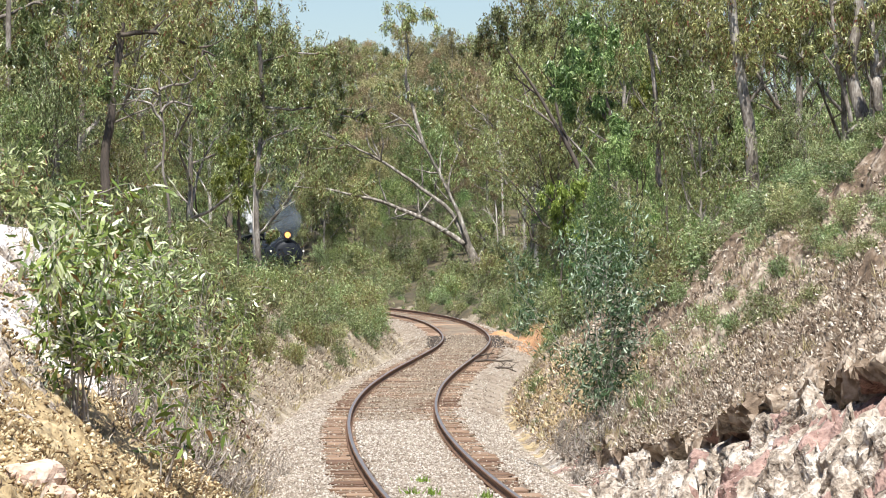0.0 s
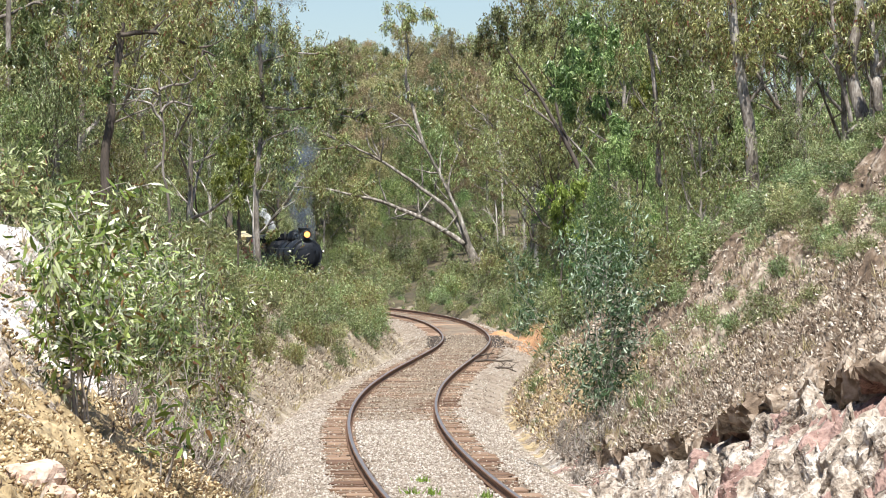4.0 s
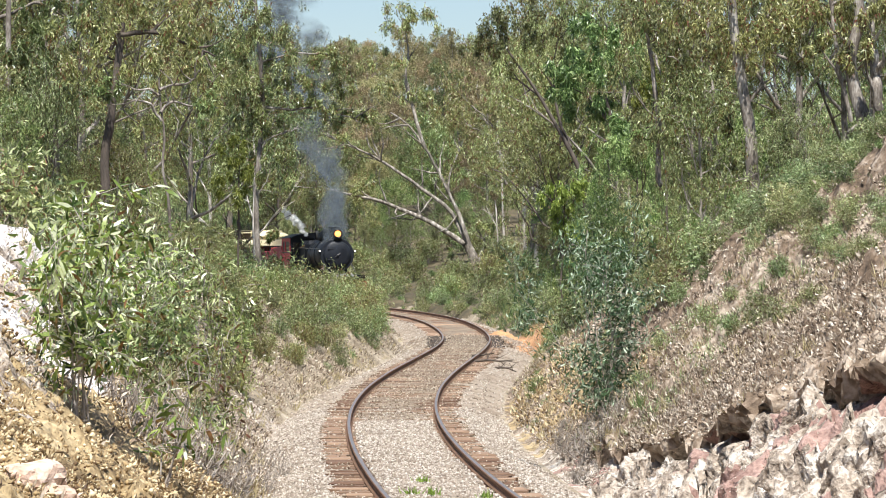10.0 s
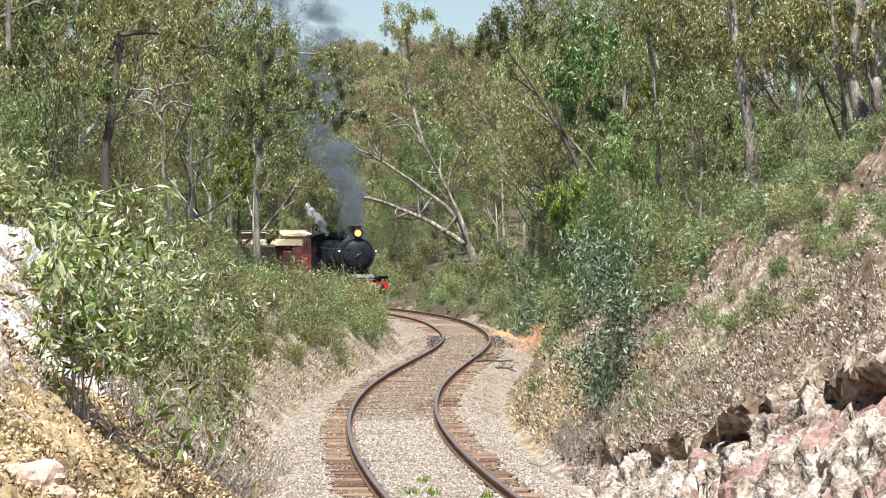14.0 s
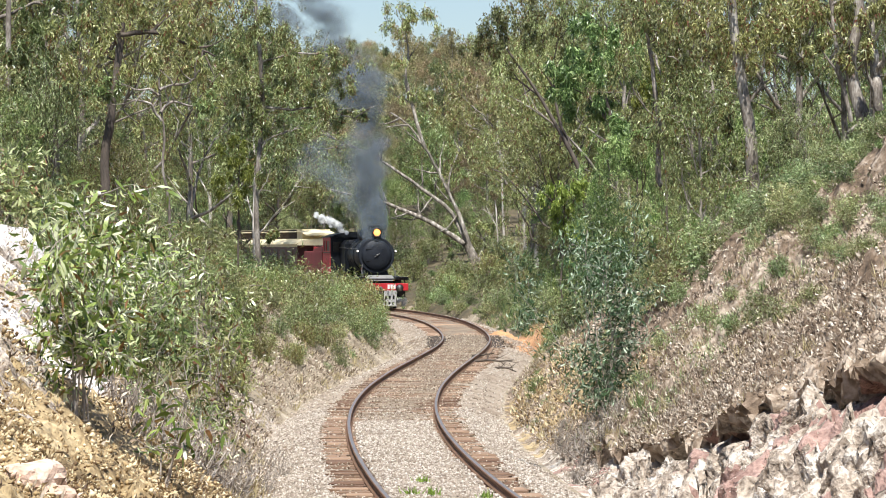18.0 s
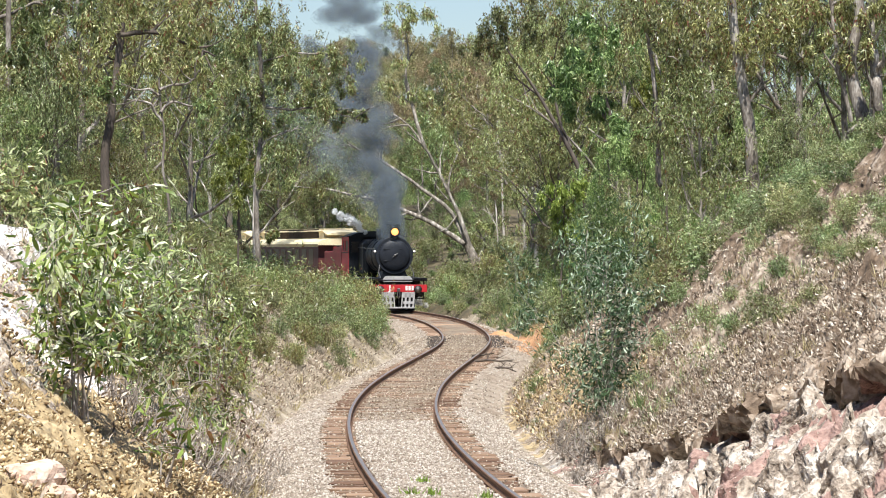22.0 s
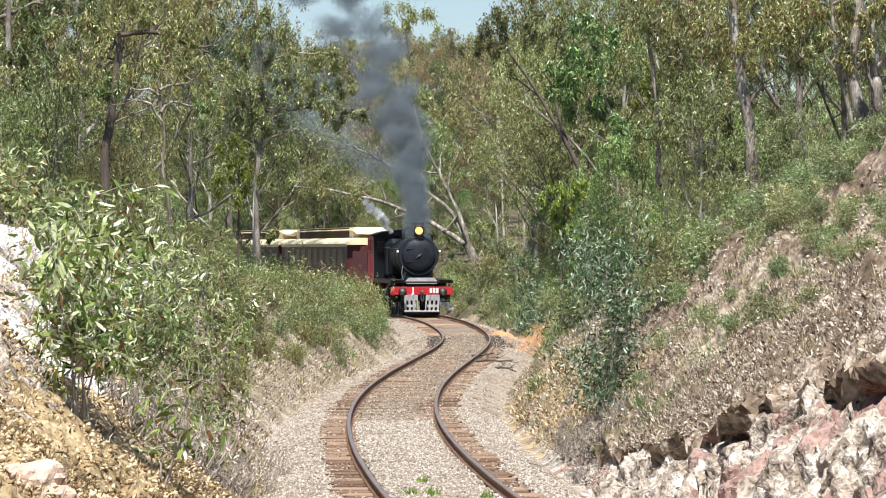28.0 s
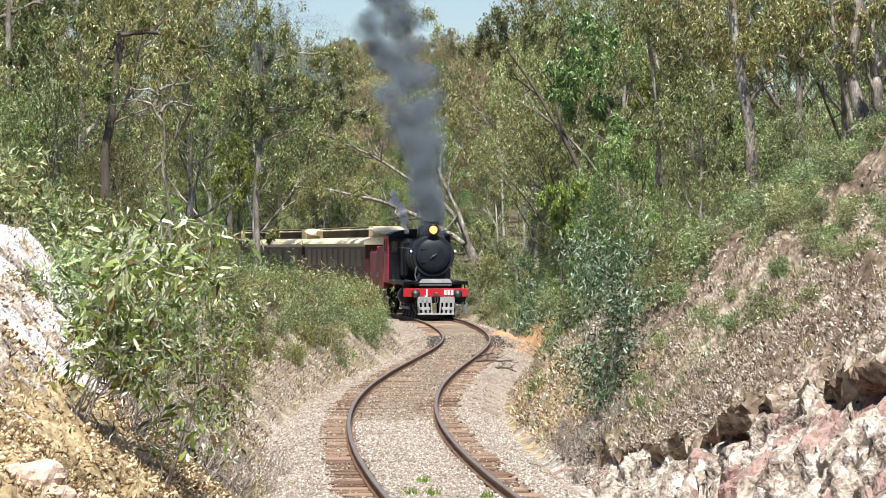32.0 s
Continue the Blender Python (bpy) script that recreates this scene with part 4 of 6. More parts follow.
HEROES = [
    ("leaning_gum", "large leaning gum tree beyond the bend, limbs mottled pale for sun highlights", M_PALEBARK, M_GUM, 228, [
        ([(2.24, 0.65), (2.1, 1.67), (1.82, 2.72), (1.33, 3.53)], 0.374, 0.282),
        ([(1.33, 3.53), (-0.14, 4.48), (-1.72, 5.28), (-3.3, 5.99), (-5.05, 6.48), (-7.51, 7.0), (-9.79, 7.39)], 0.166, 0.0384),
        ([(1.61, 3.25), (0.98, 4.65), (0.56, 5.64), (-0.49, 6.34), (-1.72, 7.11), (-2.95, 8.16), (-4.07, 8.83), (-6.1, 9.7), (-7.51, 10.41)], 0.156, 0.0384),
        ([(1.82, 2.72), (1.09, 5.0), (0.39, 6.58), (-0.49, 8.16), (-1.26, 9.74), (-2.17, 10.9), (-3.23, 11.56)], 0.166, 0.0384),
        ([(-1.12, 9.49), (-1.54, 11.14), (-1.96, 12.9), (-2.1, 14.12), (-1.72, 15.7), (-2.17, 17.63)], 0.125, 0.0384),
        ([(0.21, 6.83), (0.39, 8.16), (0.98, 9.49), (0.56, 11.32)], 0.0728, 0.0256),
        ([(2.1, 1.67), (2.74, 3.6), (2.24, 4.48)], 0.0936, 0.0512),
    ], [(-2.42, 17.81, 1.3), (-2.95, 17.11, 1.0), (-1.37, 17.28, 1.1), (-3.3, 12.9, 0.9), (-4.7, 11.32, 0.8), (-6.45, 10.09, 0.7), (-7.86, 7.11, 0.7), (-5.05, 6.93, 0.6), (0.56, 11.49, 0.8), (-0.84, 12.37, 0.8), (-2.95, 14.83, 0.8), (-9.26, 7.46, 0.7), (2.67, 4.65, 0.5)]),
    ("twisted_gum", "thick twisted grey-barked trunk standing on the bank crest", M_BARK, M_GUM, 75, [
        ([(8.65, 5.56), (8.49, 6.1), (8.3, 6.73), (8.33, 7.25), (8.54, 7.71), (8.47, 8.23), (8.4, 8.93)], 0.16, 0.11),
        ([(8.54, 7.71), (8.75, 8.03), (8.84, 8.69)], 0.12, 0.06),
        ([(8.33, 5.75), (8.05, 6.73), (7.92, 7.54), (7.71, 8.46)], 0.05, 0.03),
        ([(8.9, 5.98), (8.86, 6.62), (8.78, 7.25)], 0.1, 0.09),
    ], [(7.68, 8.12, 0.6), (8.03, 7.89, 0.5), (7.45, 7.54, 0.5), (8.84, 8.0, 0.5), (7.34, 8.0, 0.6), (7.11, 7.31, 0.5), (8.15, 7.08, 0.4)]),
    ("tall_gum", "tall straight brown-barked gum on the slope", M_BARK, M_GUM, 84, [
        ([(7.08, 4.58), (6.98, 5.88), (6.85, 6.72), (6.72, 7.68), (6.56, 8.85), (6.46, 9.75)], 0.16, 0.1),
        ([(6.8, 7.17), (7.19, 7.81), (7.57, 8.59)], 0.05, 0.02),
        ([(6.9, 6.39), (7.25, 6.91), (7.31, 7.43)], 0.04, 0.02),
    ], [(7.57, 8.72, 0.8), (7.19, 8.07, 0.7), (6.15, 8.46, 0.8), (5.89, 7.81, 0.7), (7.31, 7.43, 0.6), (6.67, 8.59, 0.8), (7.83, 8.07, 0.7), (5.51, 8.46, 0.8)]),
    ("many_stemmed_gum", "clump of slender grey stems with glossy leaves", M_BARK, M_GUM, 86, [
        ([(6.27, 4.62), (6.17, 6.07), (6.03, 8.19)], 0.06, 0.03),
        ([(6.5, 4.62), (6.43, 6.47), (6.32, 8.32)], 0.06, 0.03),
        ([(5.83, 4.62), (5.87, 6.34), (5.7, 7.79)], 0.05, 0.03),
        ([(5.11, 4.62), (5.17, 6.34), (4.84, 8.46)], 0.07, 0.04),
    ], [(6.03, 8.19, 0.7), (6.32, 7.4, 0.6), (5.7, 7.66, 0.7), (5.24, 8.19, 0.7), (5.37, 6.87, 0.6), (5.9, 6.21, 0.6), (6.56, 6.07, 0.6), (4.84, 8.46, 0.8), (6.83, 5.41, 0.6), (5.11, 5.81, 0.6)]),
    ("broken_gum", "dark broken gum trunk with a bare side limb", M_DARKBARK, M_GUM, 80, [
        ([(-7.36, 4.51), (-7.31, 5.5), (-7.24, 6.3), (-7.15, 6.97), (-7.04, 8.06)], 0.115, 0.085),
        ([(-7.05, 7.81), (-6.57, 7.86), (-6.08, 7.84), (-5.59, 7.59), (-5.03, 7.34)], 0.06, 0.02),
        ([(-7.13, 7.65), (-7.37, 7.34), (-7.58, 6.97)], 0.05, 0.03),
    ], [(-5.96, 8.08, 0.6), (-5.34, 7.47, 0.6), (-6.57, 7.22, 0.6), (-7.68, 7.84, 0.8), (-8.05, 7.22, 0.8), (-6.45, 8.33, 0.7)]),
    ("roadside_gum", "slender gum tree whose limb reaches over the train", M_BARK, M_GUM, 150, [
        ([(-7.52, 2.97), (-7.62, 4.36), (-7.5, 5.51), (-7.59, 6.43), (-7.43, 7.59), (-7.25, 9.2), (-7.41, 11.28), (-7.59, 13.36), (-7.71, 14.51)], 0.12, 0.08),
        ([(-7.25, 8.97), (-6.09, 8.83), (-5.17, 9.02), (-4.25, 8.74), (-3.32, 8.6)], 0.06, 0.015),
        ([(-7.34, 10.82), (-6.09, 11.16), (-4.48, 11.05), (-3.78, 10.36)], 0.05, 0.015),
        ([(-7.43, 7.47), (-6.78, 7.82), (-5.86, 8.16)], 0.04, 0.015),
    ], [(-4.25, 8.51, 0.55), (-3.55, 8.63, 0.45), (-4.82, 8.86, 0.6), (-5.63, 9.2, 0.6), (-4.25, 10.36, 0.8), (-4.48, 11.16, 0.8), (-5.17, 10.82, 0.8), (-6.09, 10.82, 0.8), (-6.55, 9.89, 0.7), (-7.02, 11.51, 0.8), (-5.63, 9.89, 0.7), (-7.94, 9.89, 0.8), (-8.4, 8.97, 0.7), (-6.78, 12.43, 0.8), (-8.17, 11.97, 0.8), (-8.86, 10.59, 0.8), (-7.59, 8.51, 0.5), (-4.02, 9.66, 0.6), (-7.59, 10.59, 0.7), (-7.43, 11.97, 0.7), (-7.71, 9.2, 0.6), (-7.25, 12.89, 0.8), (-7.94, 11.05, 0.8), (-7.02, 10.36, 0.7), (-8.17, 8.05, 0.6), (-7.13, 8.05, 0.45), (-7.94, 6.66, 0.5), (-7.25, 5.97, 0.4), (-8.17, 5.51, 0.5), (-6.9, 6.89, 0.4), (-8.4, 6.89, 0.5), (-6.92, 3.83, 0.22), (-7.06, 3.66, 0.2)]),
    ("dark_limbed_gum", "gum tree with dark arching limbs above the valley", M_DARKBARK, M_GUM, 140, [
        ([(5.84, 3.41), (5.51, 5.35), (4.87, 7.07), (3.9, 8.84), (3.36, 9.77), (2.61, 10.63), (2.18, 11.49)], 0.15, 0.03),
        ([(4.87, 7.07), (4.33, 8.37), (4.11, 10.09), (4.33, 11.38)], 0.07, 0.02),
        ([(3.9, 8.84), (2.93, 9.44), (2.28, 10.3)], 0.05, 0.02),
    ], [(2.18, 11.81, 0.8), (2.61, 12.24, 0.8), (1.68, 11.17, 0.7), (3.04, 11.17, 0.7), (2.07, 10.52, 0.6), (4.33, 11.38, 0.8), (3.79, 12.24, 0.9), (4.65, 10.3, 0.8), (1.31, 10.73, 0.45)]),
    ("round_crowned_gum", "dense bright green round-crowned young gum", M_DARKBARK, M_BRIGHT, 120, [
        ([(6.17, 3.18), (6.06, 5.03), (5.83, 6.69), (5.56, 8.17)], 0.1, 0.05),
        ([(5.91, 6.32), (4.91, 7.8), (4.17, 8.35)], 0.05, 0.02),
        ([(5.98, 5.77), (6.76, 7.25), (7.03, 8.54)], 0.05, 0.02),
    ], [(4.17, 8.35, 0.8), (5.1, 9.65, 0.9), (5.83, 8.91, 0.9), (4.91, 7.98, 0.9), (3.99, 9.28, 0.6), (5.65, 10.2, 0.8), (7.03, 8.54, 0.55), (4.54, 8.91, 0.9), (7.22, 8.91, 0.5), (5.46, 7.43, 0.7), (3.71, 8.26, 0.5)]),
    ("grey_limbed_gum", "gum tree with twisted bare grey limbs", M_BARK, M_GUM, 82, [
        ([(-9.71, 4.55), (-9.74, 6.19), (-9.71, 7.45), (-9.69, 8.71), (-9.71, 9.47)], 0.08, 0.06),
        ([(-10.4, 8.21), (-9.89, 8.36), (-9.45, 8.53), (-9.01, 8.74), (-8.5, 8.38)], 0.06, 0.02),
        ([(-9.71, 7.32), (-9.26, 7.58), (-8.76, 7.83)], 0.04, 0.015),
    ], [(-9.13, 8.21, 0.5), (-8.63, 7.95, 0.5), (-8.12, 8.46, 0.5), (-9.39, 7.45, 0.5), (-8.76, 7.32, 0.5), (-9.51, 6.57, 0.5), (-7.62, 8.21, 0.5), (-8.38, 6.82, 0.5)]),
    ("dead_gum", "bare dead gum with pale crooked limbs", M_BARK, M_GUM, 78, [
        ([(-5.81, 4.24), (-5.93, 4.96), (-5.88, 5.44), (-6.0, 6.04), (-6.05, 6.76)], 0.045, 0.02),
        ([(-5.98, 5.86), (-6.26, 6.25), (-6.59, 6.28), (-6.95, 6.04)], 0.035, 0.012),
        ([(-6.0, 6.04), (-5.81, 6.3), (-5.33, 6.16), (-4.94, 6.23)], 0.035, 0.012),
        ([(-6.02, 6.52), (-5.81, 6.64), (-5.39, 6.73), (-5.21, 7.0)], 0.035, 0.012),
        ([(-6.01, 6.4), (-6.26, 6.57), (-6.53, 6.52), (-6.83, 6.64)], 0.03, 0.012),
    ], [(-4.94, 6.23, 0.3), (-6.83, 6.64, 0.3)]),
    ("pale_sapling_gum", "thin pale gum with open brownish crown", M_WHITEBARK, M_HAZETAN, 236, [
        ([(3.96, 1.08), (3.85, 4.71), (3.67, 8.34), (3.41, 11.24), (3.85, 13.78)], 0.09, 0.04),
        ([(3.7, 8.34), (4.57, 10.52), (5.52, 12.33)], 0.05, 0.02),
        ([(3.63, 9.79), (2.76, 11.42), (2.21, 13.42)], 0.05, 0.02),
        ([(3.78, 6.52), (4.94, 7.61), (6.03, 8.34)], 0.04, 0.02),
    ], [(3.85, 14.15, 1.0), (5.52, 12.51, 0.9), (2.21, 13.42, 0.9), (6.03, 8.34, 0.8), (3.12, 12.33, 0.8), (4.57, 10.88, 0.8)]),
    ("lime_leaved_gum", "young gum with a lime green crown", M_DARKBARK, M_LIME, 100, [
        ([(6.1, 4.6), (6.05, 6.0), (5.95, 7.7)], 0.05, 0.02),
    ], [(5.6, 7.75, 0.5), (6.1, 7.95, 0.5), (6.45, 7.65, 0.4), (5.75, 7.25, 0.4)]),
    ("lime_leaved_gum", "young gum with a lime green crown", M_DARKBARK, M_LIME, 115, [
        ([(3.75, 2.2), (3.8, 3.4), (3.85, 4.9)], 0.04, 0.02),
    ], [(3.6, 4.85, 0.5), (4.0, 5.0, 0.45), (3.7, 4.3, 0.45), (3.95, 3.7, 0.4)]),
    ("lime_leaved_gum", "slender young gum with hanging lime green leaves", M_DARKBARK, M_LIME, 138, [
        ([(-7.75, 2.5), (-7.7, 4.6), (-7.72, 7.0)], 0.05, 0.02),
    ], [(-7.8, 6.8, 0.5), (-7.5, 6.2, 0.55), (-7.9, 5.7, 0.55), (-7.6, 5.2, 0.45), (-7.75, 7.2, 0.4)]),
    ("dead_stick", "bare white dead trunk standing beyond the bend", M_WHITEBARK, M_HAZETAN, 226, [
        ([(3.41, 1.16), (3.37, 2.55), (3.3, 4.64), (3.2, 6.66)], 0.06, 0.04),
        ([(3.3, 4.64), (2.99, 5.34), (2.64, 5.61)], 0.03, 0.015),
    ], [(3.27, 6.55, 0.2)]),
]


def hero(name, label, bark, leaf, y, limbs, clumps, seed, per=260, size=0.17, category="tree"):
    """A tree with its own limbs: each a line of (across, height), thick and thin end; clumps of leaves as (across, height, size)."""
    rng = np.random.RandomState(seed)
    x0 = limbs[0][0][0][0]
    base = gz(x0, y)
    t = thing(name, pose(x0, y, base))
    tagged(t, label, category)
    for k, (line, r0, r1) in enumerate(limbs):
        pts = np.array([(a - x0, 0.0, b - base) for a, b in line])
        if k == 0:
            pts = np.vstack([[(pts[0][0] * 1.0, 0, -0.25)], pts]) if pts[0][2] > -0.2 else pts
        s = np.concatenate([[0], np.cumsum(np.linalg.norm(np.diff(pts, axis=0), axis=1))])
        q = np.linspace(0, s[-1], 16)
        fine = np.stack([np.interp(q, s, pts[:, c]) for c in range(3)], 1)
        fine[1:-1] = (fine[:-2] + 2 * fine[1:-1] + fine[2:]) / 4
        wob = np.cumsum(rng.normal(0, 0.02 * s[-1] ** 0.5, (16, 3)), 0)
        fine[1:] += wob[1:] * np.array([0.55, 1.5, 0.55] if k else [0.45, 0.3, 0.2])
        paths = [(fine, np.linspace(r0, r1, 16) * rng.uniform(0.92, 1.08, 16))]
        if k:
            for j in range(9 if y > 200 else 4):
                i = rng.randint(4, 15)
                d = unit(fine[i] - fine[i - 1]) + rng.normal(0, 0.6, 3)
                paths.append((limb_path(rng, fine[i], d, 0.18 * s[-1] + 0.3, 0.06, 0.2, 5), np.linspace(r1 + 0.25 * (r0 - r1), 0.008, 5)))
        v, f = tubes(paths[:1], 8)
        stem = part("trunk" if k == 0 else "limb", mesh_of("limb", v, f, bark, True), None, t)
        for path in paths[1:]:
            v, f = tubes([path], 5)
            part("branchlet", mesh_of("branchlet", v, f, bark, True), None, stem)
    tips = np.array([(a - x0, rng.uniform(-1.2, 0.6) * r, b - base) for a, b, r in clumps])
    v, f = foliage(rng, tips, per, np.array([c[2] for c in clumps]) * 0.55, size, 0.6, 0.8)
    part("crown", mesh_of("crown", v, f, leaf), None, t)
    return t


for _i, (_n1, _l1, _b1, _f1, _y1, _lm, _cl) in enumerate(HEROES):
    hero(_n1, _l1, _b1, _f1, _y1, _lm, _cl, 200 + _i, *((2400, 0.17) if "round" in _n1 else (800, 0.24) if _y1 > 200 else (850, 0.17) if _y1 > 100 else (1100, 0.125)))


def sapling(name, label, x, y, height, spread, stems, per, size, seed, leaf=None, lean=(0, 0), bare=0.35, puff=0.085):
    """A young tree near by, with long sickle leaves on thin twigs."""
    rng = np.random.RandomState(seed)
    t = thing(name, pose(x, y, gz(x, y) - 0.03))
    tagged(t, label, "sapling")
    tips = []
    for i in range(stems):
        a = rng.uniform(0, 6.28)
        out = rng.uniform(0.05, 0.5) * spread
        p = limb_path(rng, (rng.normal(0, 0.05), rng.normal(0, 0.05), -0.05), (math.cos(a) * out + lean[0], math.sin(a) * out * 0.6 + lean[1], height), height * rng.uniform(0.75, 1.05), 0.02, 0.10, 10)
        v, f = tubes([(p, np.linspace(0.013, 0.004, 10))], 6)
        stem = part("stem", mesh_of("stem", v, f, M_TWIG, True), None, t)
        for j in range(9):
            q = int(10 * bare) + j % (10 - int(10 * bare))
            b = limb_path(rng, p[q], rng.normal(0, 0.7, 3) + np.array([0, 0, 0.35]), spread * rng.uniform(0.25, 0.6), -0.02, 0.22, 5)
            v, f = tubes([(b, np.linspace(0.007, 0.003, 5))], 4)
            part("twig", mesh_of("twig", v, f, M_TWIG, True), None, stem)
            tips += [b[4], b[3], b[2]]
        tips += [p[-1], p[-2]]
    tips = np.array(tips)
    n = len(tips) * per
    place = np.repeat(tips, per, 0) + rng.normal(0, puff, (n, 3)) * np.array([1, 1, 0.8])
    aim = unit(rng.normal(0, 0.8, (n, 3)) + np.array([0, 0, -0.55]))
    ln = size * rng.uniform(0.55, 1.3, n)
    v, f = long_leaves(rng, place, aim, ln, ln * rng.uniform(0.16, 0.26, n))
    part("leafage", mesh_of("leafage", v, f, leaf or M_SAPLING), None, t)["kind"] = "stuff"
    return t


NEAR = []


def reaching(label, x, y, top, *rest, **kw):
    return sapling("gum_sapling", label, x, y, top - gz(x, y), *rest, **kw)


# saplings on the near slope; the first one bends in the gust
SWAYING = reaching("leafy young gum sapling with long pale leaves", -3.64, 36.8, 3.82, 1.15, 8, 7, 0.17, 301, bare=0.38)
NEAR += [reaching("broad-leaved low gum sapling leaning over rubble", -2.86, 37.2, 2.02, 0.75, 4, 1, 0.19, 302, lean=(0.35, 0), bare=0.3)]
NEAR += [reaching("sparse young gum in front of pale rock", -4.95, 43, 2.9, 0.6, 3, 2, 0.15, 309, M_GUM)]
NEAR += [reaching("thin gum sapling with grey bare lower twigs", -4.05, 43, 2.95, 0.7, 5, 5, 0.15, 303)]
NEAR += [reaching("low gum regrowth with drooping leaves", -3.05, 47.5, 1.15, 0.7, 6, 2, 0.14, 306)]
NEAR += [reaching("gum regrowth beside the ballast", -3.3, 54, 1.9, 0.8, 6, 4, 0.13, 307, M_GUM)]
NEAR += [reaching("leafy gum sapling on the pale bank", -4.35, 53, 3.25, 0.8, 6, 7, 0.15, 305)]
NEAR += [reaching("leafy gum sapling on the pale bank", -3.85, 58, 2.85, 0.9, 6, 8, 0.14, 304, M_GUM)]
NEAR += [reaching("bushy gum regrowth with reddish tips", -5.3, 57, 3.7, 1.0, 7, 8, 0.15, 311)]
NEAR += [reaching("bushy gum regrowth with reddish tips", -4.7, 63, 3.35, 1.0, 7, 9, 0.14, 312, M_DULL)]
NEAR += [reaching("fresh green gum regrowth on the pale bank", -4.25, 74, 1.75, 0.7, 7, 12, 0.12, 313, M_BRIGHT, bare=0.1)]
for _k, (_x, _y, _t, _s) in enumerate(((-5.6, 62, 4.1, 1.0), (-5.0, 68, 3.7, 1.0), (-4.7, 48, 3.3, 0.8), (-4.4, 66, 3.0, 0.9), (-3.9, 48, 2.5, 0.7))):
    NEAR.append(reaching("leafy gum regrowth high on the slope", _x, _y, _t, _s, 6, 7, 0.135, 320 + _k, (M_SAPLING, M_GUM, M_DULL)[_k % 3], bare=0.15))
# blue-leaved sapling at the foot of the cut
BLUE = sapling("blue_gum_sapling", "blue-grey leaved gum sapling at the bank foot", 2.62, 58.6, 3.05, 1.2, 7, 34, 0.105, 310, M_BLUE, bare=0.1, puff=0.15)


# ---- litter, stones and tufts on the slopes ----
def bank_scatter(name, label, category, mat, count, side, y_of, size, seed, kind, reach=1.25, slim=(0.10, 0.3)):
    """Lays many small pieces on the slopes, where the ground sheet lies."""
    rng = np.random.RandomState(seed)
    X, Y, Z, U = SLOPE[0]
    a = U * side
    top = (right_crest(Y) if side > 0 else left_crest(Y)) * reach + 2.8
    mask = (Y > y_of[0]) & (Y < y_of[1]) & (a > 2.3) & (a < top) & (np.abs(X) < 0.125 * Y + 0.3)
    if side > 0:
        mask &= Z + 0.4 > cut_face(Y) + 0.1
    mask &= fbm(X * 0.8 + seed, Y * 0.45, 4) + 0.25 * fbm(X * 4 + seed, Y * 2.0, 2) > -0.04
    i = np.flatnonzero(mask.ravel())
    if side < 0:
        i = i[~((Y.ravel()[i] > 38) & (Y.ravel()[i] < 60) & (Z.ravel()[i] > 1.6) & (rng.rand(len(i)) < 0.8))]
    w = np.where(Y.ravel()[i] < 48, 1.0, 2.0) * np.where(a.ravel()[i] > 7, 2.6, 1.0) * (60.0 / Y.ravel()[i]) ** 0.3
    i = rng.choice(i, count, p=w / w.sum())
    p = np.stack([X.ravel()[i], Y.ravel()[i], Z.ravel()[i]], 1) + rng.normal(0, 0.05, (count, 3)) * np.array([1, 1.6, 0.0])
    s = size[0] + (size[1] - size[0]) * rng.rand(count) ** 2.2
    if kind == "stone":
        v, f = stones(rng, p, s)
    elif kind == "leaf":
        p[:, 2] += rng.uniform(0, 0.06, count)
        aim = unit(rng.normal(0, 0.45, (count, 3)) + np.array([-0.40 * side, -0.1, 0.75]))
        v, f = leaves(rng, p, aim, s, s * rng.uniform(*slim, count), 0.2)
    else:
        p = np.repeat(p, 14, 0) + rng.normal(0, 0.04, (count * 14, 3)) * np.array([1, 1, 0])
        aim = unit(rng.normal(0, 0.45, (count * 14, 3)) + np.array([0, 0, 1]))
        ln = np.repeat(s, 14) * rng.uniform(0.5, 1.2, count * 14)
        v, f = slivers(rng, p, aim, ln, ln * 0.06)
    tagged(new(name, mesh_of(name, v, f, mat)), label, category, kind="stuff")


bank_scatter("leaf_litter", "pale dry leaf litter lying on the cutting slope", "leaf litter", M_DRYLEAF, 130000, 1, (40, 114), (0.025, 0.10), 401, "leaf")
bank_scatter("bank_rubble", "broken pale clay lumps on the cutting slope", "rubble", M_ROCK, 26000, 1, (34, 112), (0.015, 0.085), 402, "stone")
bank_scatter("clay_shards", "pale upright clay shards on the cutting slope", "rubble", M_ROCK, 22000, 1, (40, 112), (0.03, 0.12), 413, "leaf", slim=(0.2, 0.45))
bank_scatter("leaf_litter", "dry leaves and bark on the rubble slope", "leaf litter", M_DRYLEAF, 30000, -1, (27, 110), (0.03, 0.13), 403, "leaf")
bank_scatter("clay_shards", "yellow ochre clay shards at the foot of the cut", "rubble", M_YELROCK, 9000, 1, (60, 88), (0.03, 0.13), 417, "leaf", 0.35, slim=(0.25, 0.5))
bank_scatter("bank_rubble", "yellow ochre rubble at the foot of the cut", "rubble", M_YELROCK, 6000, 1, (60, 88), (0.02, 0.10), 418, "stone", 0.35)
bank_scatter("bank_rubble", "ochre and cream rubble on the slope", "rubble", M_YELROCK, 42000, -1, (28, 46), (0.012, 0.085), 404, "stone")
bank_scatter("clay_shards", "flat ochre clay shards on the rubble slope", "rubble", M_YELROCK, 22000, -1, (28, 46), (0.02, 0.08), 412, "leaf", slim=(0.25, 0.5))
